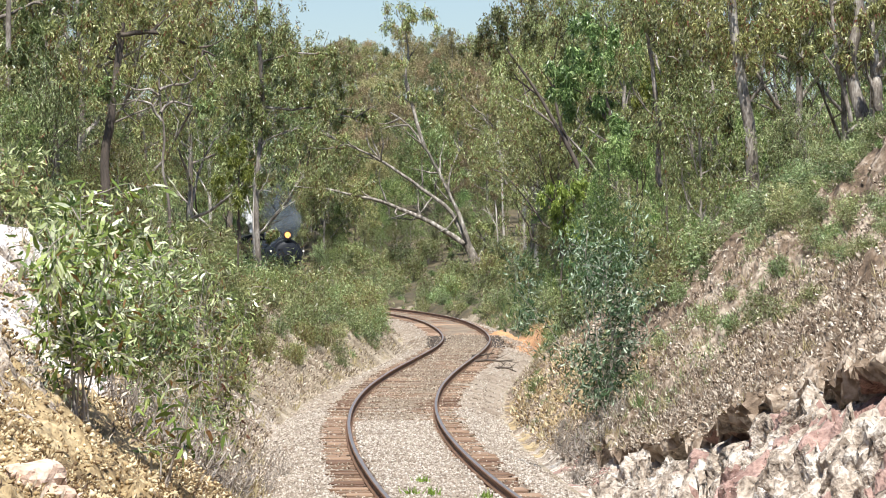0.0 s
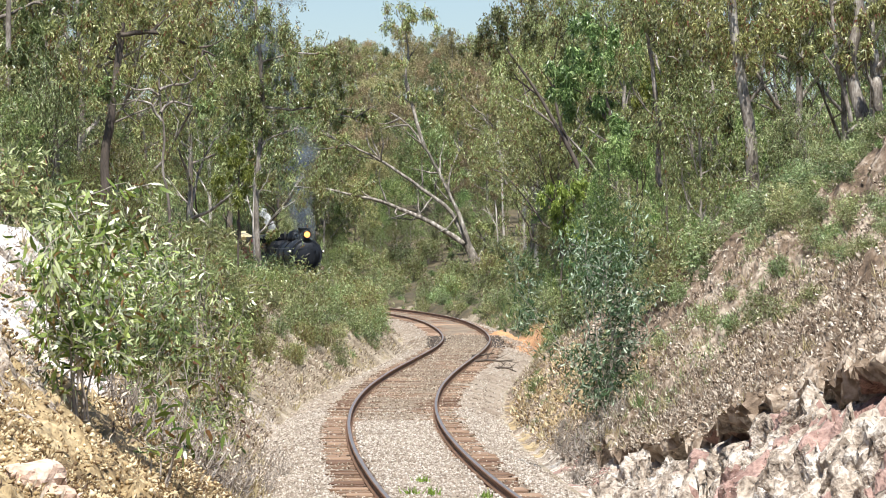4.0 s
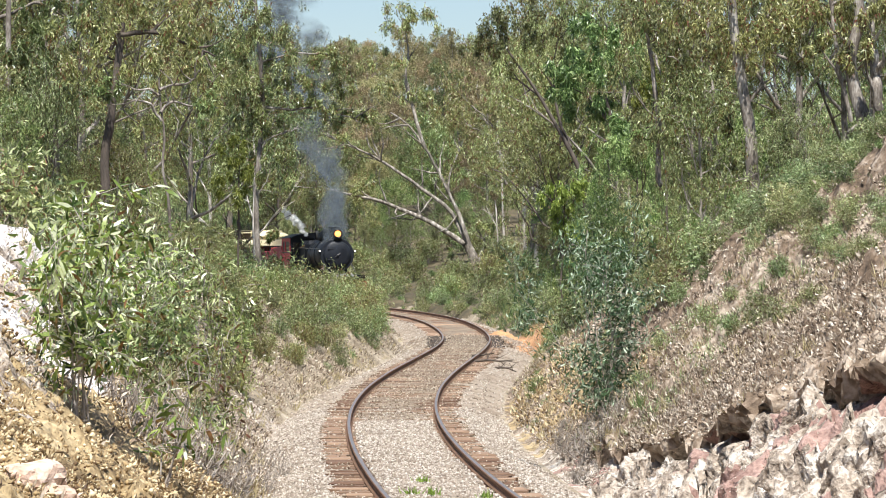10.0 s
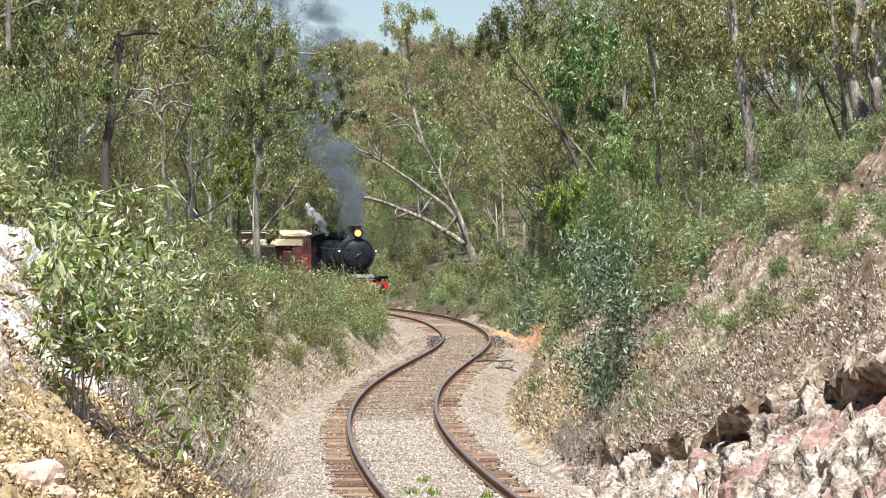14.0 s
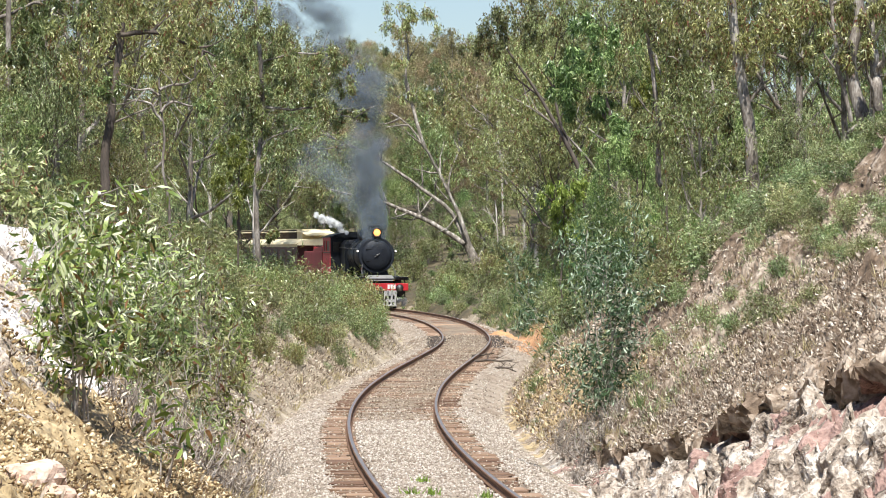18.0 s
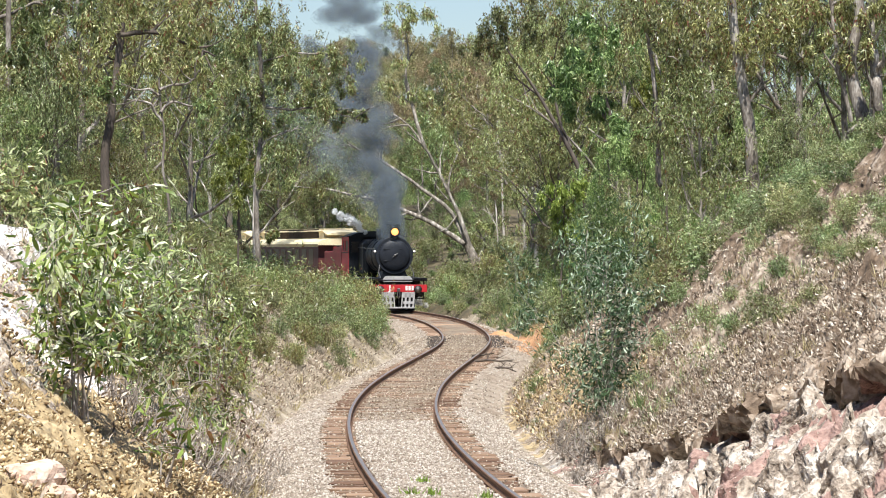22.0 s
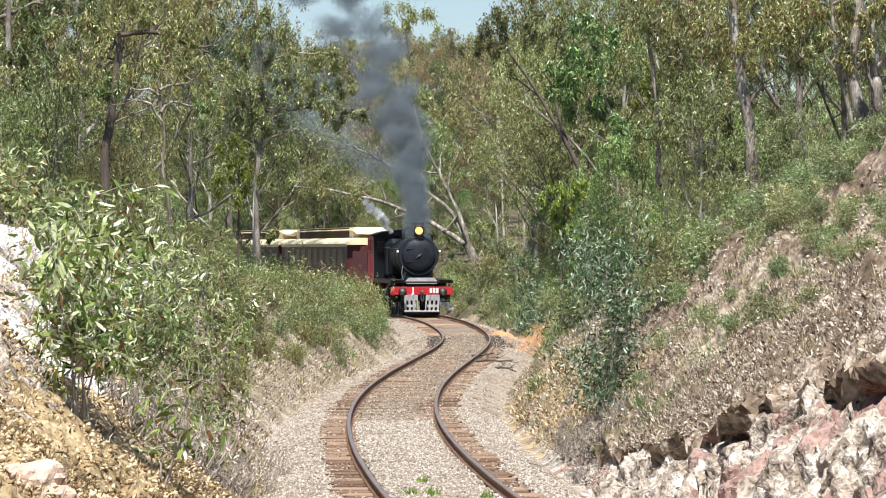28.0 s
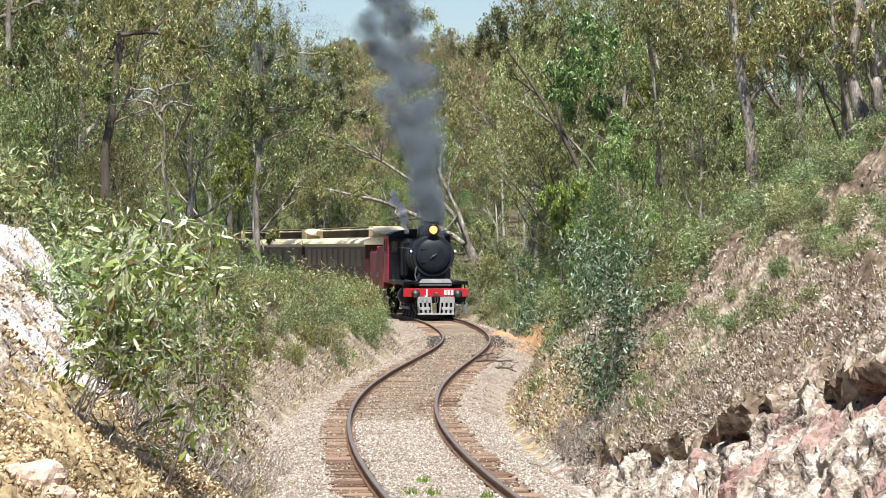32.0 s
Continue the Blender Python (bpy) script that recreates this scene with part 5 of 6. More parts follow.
bank_scatter("bank_rubble", "pale rubble on the slope", "rubble", M_ROCK, 5000, -1, (40, 90), (0.015, 0.07), 408, "stone")
bank_scatter("bank_rubble", "pale clay chips and stones low on the bank", "rubble", M_ROCK, 7000, -1, (56, 104), (0.02, 0.11), 411, "stone", 0.9)
bank_scatter("dry_grass", "dry straw-coloured grass tufts on the slope", "grass", M_GRASS, 1700, 1, (46, 115), (0.08, 0.26), 405, "tuft")
bank_scatter("leaf_litter", "dry leaves and bark below the scrub", "leaf litter", M_DRYLEAF, 16000, -1, (58, 150), (0.04, 0.16), 409, "leaf")
bank_scatter("dry_grass", "dry straw-coloured grass tufts on the slope", "grass", M_GRASS, 1100, -1, (44, 140), (0.10, 0.35), 406, "tuft")
bank_scatter("green_tufts", "small grey-green plants on the slope", "plants", M_DULL, 1900, 1, (54, 115), (0.08, 0.24), 407, "tuft", 1.4)


def clay_lumps(seed=450, count=5000):
    """Blocky lumps of raw clay breaking out of the steep face."""
    rng = np.random.RandomState(seed)
    X, Y, Z, U = SLOPE[0]
    hit = (U > 2.4) & (Z + 0.4 < cut_face(Y) + 0.1) & (Z > -0.3) & (Y > 30) & (Y < 56) & (X < 0.125 * Y)
    i = rng.choice(np.flatnonzero(hit.ravel()), count)
    p = np.stack([X.ravel()[i] - 0.01, Y.ravel()[i], Z.ravel()[i]], 1)
    p[:, 2] -= 0.012
    v, f = stones(rng, p, 0.012 + 0.03 * rng.rand(count) ** 3)
    tagged(new("clay_lumps", mesh_of("clay_lumps", v, f, M_ROCK)), "blocky white and pink clay lumps in the raw face", "clay", kind="stuff")


clay_lumps()
bank_scatter("leaf_litter", "dry leaves and bark beside the bend", "leaf litter", M_DRYLEAF, 12000, 1, (100, 200), (0.05, 0.18), 414, "leaf", 9.0)
bank_scatter("green_tufts", "low green plants beside the bend", "plants", M_BRIGHT, 1500, 1, (108, 200), (0.15, 0.45), 415, "tuft", 9.0)
bank_scatter("dry_grass", "dry grass tufts beside the bend", "grass", M_GRASS, 900, 1, (100, 200), (0.15, 0.40), 416, "tuft", 9.0)


def earth_mound(x, y, wide, deep, high, seed=9):
    n = 40
    a, r = np.meshgrid(np.linspace(0, 2 * np.pi, n, endpoint=False), np.linspace(0, 1, 16), indexing="ij")
    px, py = np.cos(a) * r * wide, np.sin(a) * r * deep
    z = high * (1 - r ** 1.6) * (1 + 0.8 * fbm(px * 1.5 + seed, py * 1.5, 3)) + 0.35 * fbm(px * 4 + seed, py * 4, 3) + 0.1 * blocks(px * 5, py * 5) - 0.06
    i = np.arange(n)[:, None] * 16 + np.arange(15)[None, :]
    j = (np.arange(n)[:, None] + 1) % n * 16 + np.arange(15)[None, :]
    f = np.stack([i, i + 1, j + 1, j], -1).reshape(-1, 4)
    ob = new("earth_mound", mesh_of("earth_mound", np.stack([px, py, z], -1), f, M_ORANGE, True))
    ob.matrix_world = pose(x, y, gz(x, y) + 0.02)
    tagged(ob, "heap of bright orange clay beside the small bridge", "earth mound")


def boulder(x, y, size, mat, label, seed, squash=0.6):
    bm = bmesh.new()
    bmesh.ops.create_icosphere(bm, subdivisions=3, radius=0.5)
    off = Vector((seed * 3.1, seed * 1.7, seed))
    for v in bm.verts:
        n = noise.noise(v.co * 2.2 + off) * 0.30 + noise.noise(v.co * 5.5 + off) * 0.14
        v.co *= 1 + n
        v.co.x = round(v.co.x * 7) / 7 * 0.5 + v.co.x * 0.5
        v.co.z *= squash
    bmesh.ops.scale(bm, vec=(size, size * 1.2, size), verts=bm.verts)
    me = bpy.data.meshes.new("boulder")
    bm.to_mesh(me)
    bm.free()
    me.materials.append(mat)
    ob = new("boulder", me)
    ob.matrix_world = pose(x, y, gz(x, y) + size * 0.08, 0, 0, seed * 50)
    tagged(ob, label, "rock")


for _k, (_x, _y, _s, _m, _l) in enumerate((
        (-3.25, 29.0, 0.46, M_BLUSH, "pinkish weathered boulder in ochre rubble"), (-3.0, 28.6, 0.30, M_BLUSH, "pinkish weathered boulder in ochre rubble"),
        (-3.16, 30.0, 0.10, M_TARRED, "small dark brown rounded stone"), (-2.9, 31.0, 0.2, M_YELROCK, "ochre stone on the rubble slope"),
        (-3.5, 30.6, 0.26, M_YELROCK, "ochre stone on the rubble slope"), (-2.55, 29.4, 0.18, M_YELROCK, "ochre stone on the rubble slope"))):
    boulder(_x, _y, _s, _m, _l, 3 + _k)


# dark branches added to give the small shadows on the ballast shoulder
def fallen_branch(x, y, long, turn, seed):
    rng = np.random.RandomState(seed)
    t = thing("fallen_branch", pose(x, y, max(gz(x, y), float(bed_z(x - mid(y), y))) + 0.03, 0, 0, turn))
    tagged(t, "dark branch standing in for small shadows on the ballast shoulder", "branch", "fallen branches")
    p = limb_path(rng, (-long / 2, 0, 0.02), (1, 0, 0.06), long, 0.0, 0.12, 7)
    v, f = tubes([(p, np.linspace(0.05, 0.015, 7))], 6)
    stem = part("stem", mesh_of("stem", v, f, M_DARKBARK, True), None, t)
    for j in (2, 3, 4, 5):
        q = limb_path(rng, p[j], rng.normal(0, 0.7, 3) + np.array([0.5, 0, 0.25]), long * 0.3, 0.0, 0.2, 4)
        v, f = tubes([(q, np.linspace(0.018, 0.006, 4))], 4)
        part("twig", mesh_of("twig", v, f, M_DARKBARK, True), None, stem)


for _k, (_x, _y, _l, _t) in enumerate(((1.45, 107.0, 1.2, 15), (1.75, 103.0, 0.9, -20), (1.2, 112, 0.8, 40))):
    fallen_branch(_x, _y, _l, _t, 700 + _k)
earth_mound(2.25, 141.5, 0.85, 3.0, 0.34)
for _x, _y, _s in ((-0.12, 48.0, 0.16), (-0.42, 48.2, 0.14), (0.55, 47.5, 0.16), (-0.28, 51.0, 0.12)):
    _r = np.random.RandomState(int(_y * 10))
    _p = np.array([[_x, _y, float(bed_z(_x - mid(_y), _y))]]) + _r.normal(0, 0.05, (40, 3)) * np.array([1, 1, 0])
    _a = unit(_r.normal(0, 0.5, (40, 3)) + np.array([0, 0, 1]))
    _v, _f = slivers(_r, _p, _a, _s * _r.uniform(0.5, 1.1, 40), np.full(40, 0.016))
    tagged(new("weed_tuft", mesh_of("weed_tuft", _v, _f, M_GREENGRASS)), "small green weed growing between the rails", "weed", "weeds in the track")


# ---- the train ----
def disc_wheel(name, radius, parent, at, mat=None):
    w = part(name, lathe([(radius + 0.03, -0.02), (radius + 0.03, 0.01), (radius, 0.02), (radius - 0.01, 0.13), (radius - 0.07, 0.13), (radius - 0.07, 0.08), (0.16, 0.07), (0.14, 0.16), (0.02, 0.16)], "X", 28), mat or M_BLACK, parent)
    w.matrix_basis = Matrix.Translation(at)
    return w


WHEELS = []


def build_loco():
    """Forward is +Y, the front of the smokebox at y = 0, rail level at z = 0."""
    L = thing("steam_locomotive")
    tagged(L, "black steam locomotive with red cab and red buffer beam, lit headlamp", "locomotive")
    zc = 2.73
    part("boiler", lathe([(0.86, -7.0), (0.86, -3.2), (0.80, -1.6), (0.80, -1.5)], "Y", 40, (0, 0, zc)), M_BLACK, L)
    part("firebox", box(1.9, 2.3, 1.9, (0, -5.85, 2.58), 0.22), M_BLACK, L)
    part("smokebox", lathe([(0.91, -1.55), (0.93, -1.5), (0.93, -0.05), (0.90, 0.0)], "Y", 44, (0, 0, zc)), M_SMOKEBOX, L)
    door = part("smokebox_door", lathe([(0.78, 0.0), (0.78, 0.035), (0.70, 0.09), (0.45, 0.15), (0.02, 0.18)], "Y", 40, (0, 0, zc)), M_SMOKEBOX, L)
    for z in (-0.28, 0.30):
        part("hinge_strap", box(0.92, 0.03, 0.06, (0.10, 0.14, zc + z), 0.01), M_BLACK, door)
    part("dart_handle", box(0.34, 0.03, 0.035, (0, 0.22, zc), 0.01, Matrix.Rotation(0.6, 4, "Y")), M_STEEL, door, "steel locking handle")
    bm = lathe([(0.05, 0.16), (0.05, 0.24), (0.01, 0.25)], "Y", 12, (0, 0, zc))
    part("dart", bm, M_STEEL, door)
    part("chimney", lathe([(0.40, 3.56), (0.33, 3.66), (0.31, 3.75), (0.30, 4.18), (0.36, 4.22), (0.36, 4.28), (0.27, 4.28), (0.25, 4.0)], "Z", 28, (0, -0.75, 0)), M_BLACK, L)
    part("steam_dome", lathe([(0.46, 3.5), (0.44, 3.75), (0.38, 4.0), (0.24, 4.12), (0.02, 4.15)], "Z", 28, (0, -3.3, 0)), M_BLACK, L)
    part("sand_dome", lathe([(0.42, 3.5), (0.40, 3.75), (0.33, 3.93), (0.02, 4.0)], "Z", 28, (0, -1.95, 0)), M_BLACK, L)
    for x in (-0.16, 0.16):
        part("safety_valve", lathe([(0.06, 3.5), (0.07, 4.05), (0.04, 4.08)], "Z", 12, (x, -5.4, 0)), M_STEEL, L)
    for y in (-2.6, -3.9, -5.0, -6.2):
        part("boiler_band", lathe([(0.872, y), (0.872, y + 0.06)], "Y", 40, (0, 0, zc)), M_BLACK, L)
    # headlamp
    lamp = part("headlamp", lathe([(0.06, -0.42), (0.17, -0.36), (0.235, -0.1), (0.25, 0.0), (0.25, 0.10), (0.19, 0.10), (0.185, 0.0)], "Y", 28, (0, 0.12, 3.89)), M_BLACK, L, "round black headlamp")
    part("lens", lathe([(0.18, 0.0), (0.18, 0.02), (0.11, 0.05), (0.01, 0.06)], "Y", 24, (0, 0.14, 3.89)), M_LAMP, lamp, "glowing amber lens")
    part("lamp_bracket", box(0.34, 0.40, 0.12, (0, -0.02, 3.64), 0.02), M_BLACK, lamp)
    for x in (-0.98, 0.98):
        mk = part("marker_lamp", lathe([(0.03, -0.12), (0.08, -0.1), (0.085, 0.0), (0.05, 0.02)], "Y", 14, (x, 0.02, 2.93)), M_BLACK, L)
        part("marker_lens", lathe([(0.055, 0.0), (0.05, 0.03), (0.01, 0.04)], "Y", 12, (x, 0.02, 2.93)), M_MARKER, mk, "small white lens")
        part("marker_bracket", box(0.22, 0.05, 0.05, (x * 0.93, -0.06, 2.86), 0.01), M_BLACK, mk)
    # running boards and front
    for x in (-1.13, 1.13):
        part("running_board", box(0.62, 8.4, 0.06, (x, -2.9, 1.60), 0.01), M_BLACK, L)
        part("board_edge", box(0.03, 8.4, 0.16, (x * 1.26, -2.9, 1.54), 0.006), M_BLACK, L)
        v, f = rod([(x * 0.86, 0.0, 3.05), (x * 0.86, -6.8, 3.12)], 0.022)
        part("handrail", mesh_of("handrail", v, f, M_STEEL, True), None, L)
        v, f = rod([(x * 0.72, 1.0, 1.58), (x * 0.76, 0.6, 1.9), (x * 0.66, 0.05, 2.25)], 0.03)
        part("front_stay", mesh_of("front_stay", v, f, M_STEEL, True), None, L)
        cyl = part("cylinder", lathe([(0.36, -1.45), (0.40, -1.4), (0.40, -0.45), (0.36, -0.4), (0.12, -0.36)], "Y", 24, (x * 0.98, 0.35, 0.98)), M_BLACK, L)
        part("valve_chest", lathe([(0.22, -1.5), (0.22, -0.3), (0.08, -0.26)], "Y", 20, (x * 0.94, 0.35, 1.45)), M_BLACK, cyl)
        part("slide_bar", box(0.07, 1.6, 0.09, (x * 1.0, -1.85, 1.12), 0.01), M_STEEL, L)
    part("front_platform", box(2.80, 1.3, 0.06, (0, 0.62, 1.52), 0.01), M_BLACK, L)
    part("front_plate", prism([(-0.72, 1.44), (0.72, 1.44), (0.72, 1.58), (0.60, 1.72), (-0.60, 1.72), (-0.72, 1.58)], 0.05, "Y", 1.2), M_SILVER, L, "pale grey apron plate")
    part("saddle", prism([(-0.75, 1.5), (0.75, 1.5), (0.55, 1.95), (-0.55, 1.95)], 1.2, "Y", -1.3), M_BLACK, L)
    part("main_frame", box(1.3, 9.2, 0.75, (0, -3.6, 1.05), 0.02), M_BLACK, L)
    beam = part("buffer_beam", box(2.86, 0.10, 0.36, (0, 1.28, 1.12), 0.012), M_BEAM, L, "bright red buffer beam")
    for x in (-0.93, 0.93):
        b = part("buffer", lathe([(0.15, 1.3), (0.13, 1.5), (0.09, 1.52), (0.09, 1.72), (0.19, 1.74), (0.19, 1.77), (0.02, 1.79)], "Y", 22, (x, 0, 1.07)), M_BLACK, L)
        part("buffer_face", lathe([(0.16, 1.775), (0.02, 1.80)], "Y", 20, (x, 0, 1.07)), M_STEEL, b, "worn steel face")
    for i in range(3):
        part("number_bar", box(0.11, 0.012, 0.22, (-0.42 - i * 0.15, 1.338, 1.13), 0.003), M_WHITE, beam, "plain white number bar")
    txt = bpy.data.curves.new("letter", "FONT")
    txt.body, txt.size, txt.extrude, txt.offset, txt.align_x = "J", 0.36, 0.006, 0.014, "CENTER"
    tob = bpy.data.objects.new("letter", txt)
    tme = bpy.data.meshes.new_from_object(tob)
    bpy.data.objects.remove(tob)
    tme.materials.append(M_WHITE)
    let = part("letter", tme, None, beam, "white painted letter")
    let.matrix_basis = Matrix.Translation((0.40, 1.342, 1.02)) @ Matrix.Rotation(math.pi, 4, "Z") @ Matrix.Rotation(math.pi / 2, 4, "X")
    hook = part("draw_hook", box(0.14, 0.42, 0.16, (0, 1.48, 1.05), 0.03), M_STEEL, L)
    v, f = tubes([(np.array([(-0.05, 1.6, 1.0), (-0.06, 1.62, 0.75), (0.0, 1.62, 0.62), (0.06, 1.62, 0.75), (0.05, 1.6, 1.0)]), np.full(5, 0.022))], 6)
    part("coupling_link", mesh_of("coupling_link", v, f, M_STEEL, True), None, hook)
    # pilot of pierced plates
    pilot = part("pilot", box(1.62, 0.05, 0.08, (0, 1.40, 0.18), 0.01), M_SILVER, L, "pale grey pierced cowcatcher")
    for i, x in enumerate((-0.78, -0.58, -0.38, -0.20, 0.20, 0.38, 0.58, 0.78)):
        part("pilot_bar", box(0.10 if i not in (3, 4) else 0.06, 0.04, 0.78, (x * (0.98), 1.36, 0.55), 0.008, Matrix.Rotation(0.07 * (1 if x > 0 else -1), 4, "Y")), M_SILVER, pilot)
    for x in (-0.5, 0.5):
        part("pilot_plate", box(0.52, 0.03, 0.26, (x, 1.365, 0.80), 0.008), M_SILVER, pilot)
        part("pilot_plate", box(0.50, 0.03, 0.12, (x, 1.37, 0.42), 0.008), M_SILVER, pilot)
    for x in (-1.16, 1.16):
        part("front_step", box(0.36, 0.26, 0.04, (x, 1.0, 0.62), 0.008), M_BLACK, L)
        part("step_hanger", box(0.05, 0.05, 0.9, (x * 1.12, 1.0, 1.05), 0.008), M_BLACK, L)
    # cab
    cab = part("cab", box(2.86, 0.06, 2.2, (0, -6.95, 2.62), 0.02), M_BLACK, L)
    for x in (-1.42, 1.42):
        part("cab_side", box(0.05, 2.95, 1.46, (x, -8.45, 2.22), 0.01), M_RED, cab, "red cab side")
        part("cab_side", box(0.05, 2.95, 0.24, (x, -8.45, 3.60), 0.01), M_RED, cab, "red cab side")
        for y, w in ((-7.15, 0.35), (-8.75, 0.30), (-9.75, 0.35)):
            part("cab_post", box(0.05, w, 0.53, (x, y, 3.215), 0.008), M_RED, cab)
        part("cab_window", box(0.02, 2.6, 0.53, (x * 0.985, -8.45, 3.215), 0.0), M_PANE, cab)
        part("beading", box(0.02, 2.9, 0.04, (x * 1.02, -8.45, 2.86), 0.004), M_BLACK, cab)
        part("front_window", box(0.42, 0.02, 0.55, (x * 0.76, -6.905, 3.15), 0.0), M_PANE, cab)
        part("cab_step", box(0.3, 0.5, 0.05, (x * 0.95, -9.4, 0.6), 0.01), M_BLACK, cab)
    rf = [(-1.55, 3.66), (-1.5, 3.72)] + [(1.5 * math.sin(a), 3.55 + 0.42 * math.cos(a)) for a in np.linspace(-1.2, 1.2, 13)] + [(1.5, 3.72), (1.55, 3.66)]
    part("cab_roof", prism(rf, 3.2, "Y", -9.95), M_BLACK, cab)
    # running gear
    for k, y in enumerate((-1.0, -2.62, -4.24, -5.86)):
        for x in (-0.80, 0.80):
            w = disc_wheel("driving_wheel", 0.705, L, (x - 0.07, y, 0.705))
            WHEELS.append((w, 0.705))
    for x in (-0.80, 0.80):
        w = disc_wheel("leading_wheel", 0.43, L, (x - 0.07, 0.55, 0.43))
        WHEELS.append((w, 0.43))
        rd = part("coupling_rod", box(0.05, 5.1, 0.12, (x * 1.24, -3.43, 0.705), 0.015), M_STEEL, L, "steel coupling rod")
        WHEELS.append((rd, 0.0))
    return L


def build_tender():
    T = thing("tender")
    tagged(T, "dull red coal tender behind the locomotive", "tender")
    part("tank", box(2.80, 6.2, 1.75, (0, -3.5, 2.05), 0.04), M_TENDER, T)
    for x in (-1.36, 1.36):
        part("coal_board", prism([(-0.2, 2.9), (-3.6, 2.9), (-3.6, 3.0), (-2.6, 3.12), (-0.5, 3.2)], 0.05, "X", x - 0.025), M_TENDER, T)
    part("bunker_back", box(2.7, 0.06, 0.3, (0, -3.6, 3.02), 0.01), M_TENDER, T)
    rng = np.random.RandomState(3)
    p = np.stack([rng.uniform(-1.25, 1.25, 500), rng.uniform(-3.4, -0.4, 500), np.zeros(500)], 1)
    p[:, 2] = 2.85 + 0.25 * np.cos(p[:, 0]) * (1 - np.abs(p[:, 1] + 1.8) / 3) + rng.uniform(-0.1, 0.05, 500)
    v, f = stones(rng, p, rng.uniform(0.15, 0.3, 500))
    part("coal", mesh_of("coal", v, f, M_COAL), None, T, "heap of black coal")
    part("under_frame", box(2.5, 6.6, 0.35, (0, -3.4, 1.02), 0.02), M_BLACK, T)
    part("water_hatch", lathe([(0.35, 2.9), (0.35, 3.1), (0.3, 3.15), (0.02, 3.17)], "Z", 20, (0, -5.4, 0)), M_BLACK, T)
    for x in (-1.30, 1.30):
        v, f = rod([(x, -6.55, 1.3), (x, -6.62, 2.4), (x, -6.55, 3.0)], 0.02)
        part("ladder_rail", mesh_of("ladder_rail", v, f, M_STEEL, True), None, T)
    for y in (-1.1, -2.6, -4.3, -5.8):
        for x in (-0.80, 0.80):
            WHEELS.append((disc_wheel("wheel", 0.46, T, (x - 0.07, y, 0.46)), 0.46))
    for x in (-1.05, 1.05):
        for y in (-1.85, -5.05):
            part("bogie_frame", box(0.08, 2.2, 0.28, (x, y, 0.62), 0.02), M_BLACK, T)
    return T


def build_carriage(long=23.0):
    C = thing("clerestory_carriage")
    tagged(C, "maroon passenger carriage with cream clerestory roof", "carriage", "train carriages")
    mid = -long / 2
    part("body", box(2.84, long - 0.5, 2.15, (0, mid, 2.25), 0.03), M_MAROON, C)
    part("underframe", box(2.5, long, 0.3, (0, mid, 1.02), 0.02), M_BLACK, C)
    eave = [(-1.5, 3.26), (-1.53, 3.32), (-1.46, 3.44), (-1.25, 3.54), (-0.95, 3.60), (-0.90, 3.62), (0.90, 3.62), (0.95, 3.60), (1.25, 3.54), (1.46, 3.44), (1.53, 3.32), (1.5, 3.26)]
    part("roof", prism(eave, long + 0.2, "Y", -long - 0.1), M_CREAM, C, "cream curved lower roof")
    cler = part("clerestory", prism([(-0.80, 3.58), (0.80, 3.58), (0.80, 4.18), (-0.80, 4.18)], long - 3.6, "Y", -long + 1.8), M_CREAM, C)
    top = [(-0.92, 4.16), (-0.92, 4.20), (-0.6, 4.28), (0, 4.32), (0.6, 4.28), (0.92, 4.20), (0.92, 4.16)]
    bm = prism(top, long - 0.6, "Y", -long + 0.3)
    for v in bm.verts:
        d = min(-v.co.y, long + v.co.y)
        if d < 1.0:
            v.co.z -= 0.35
    for e in (-1.8, -long + 1.8):
        bmesh.ops.bisect_plane(bm, geom=bm.verts[:] + bm.edges[:] + bm.faces[:], plane_co=(0, e, 0), plane_no=(0, 1, 0))
    for v in bm.verts:
        d = min(-v.co.y, long + v.co.y)
        if 1.5 < d < 2.0 and v.co.z < 4.14:
            v.co.z += 0.2
    part("clerestory_roof", bm, M_CREAM, cler)
    for x in (-0.81, 0.81):
        n = 9
        pitch = (long - 6.4) / n
        for i in range(n):
            part("clerestory_window", box(0.03, pitch * 0.985, 0.50, (x, -long + 3.2 + (i + 0.5) * pitch, 3.90), 0.004), M_VENT, cler)
    for x in (-1.425, 1.425):
        n = 10
        pitch = (long - 2.4) / n
        for i in range(n):
            w = part("window", box(0.02, pitch * 0.62, 0.85, (x, -long + 1.2 + (i + 0.5) * pitch, 2.62), 0.0), M_PANE, C)
            part("sill", box(0.05, pitch * 0.7, 0.05, (0, 0, 0), 0.008), M_MAROON, w).matrix_basis = Matrix.Translation((x, -long + 1.2 + (i + 0.5) * pitch, 2.16))
        part("waist_rail", box(0.03, long - 0.6, 0.06, (x, mid, 2.08), 0.006), M_MAROON, C)
        part("cantrail", box(0.03, long - 0.6, 0.10, (x, mid, 3.22), 0.006), M_CREAM, C, "cream cantrail strip")
    for y in (-3.2, -long + 3.2):
        for k in (-1.1, 1.1):
            for x in (-0.80, 0.80):
                WHEELS.append((disc_wheel("wheel", 0.46, C, (x - 0.07, y + k, 0.46)), 0.46))
        for x in (-1.05, 1.05):
            part("bogie_frame", box(0.09, 3.0, 0.3, (x, y, 0.6), 0.02), M_BLACK, C)
    for y in (0.05, -long - 0.05):
        part("gangway", box(0.9, 0.25, 2.1, (0, y, 2.2), 0.03), M_BLACK, C)
    return C


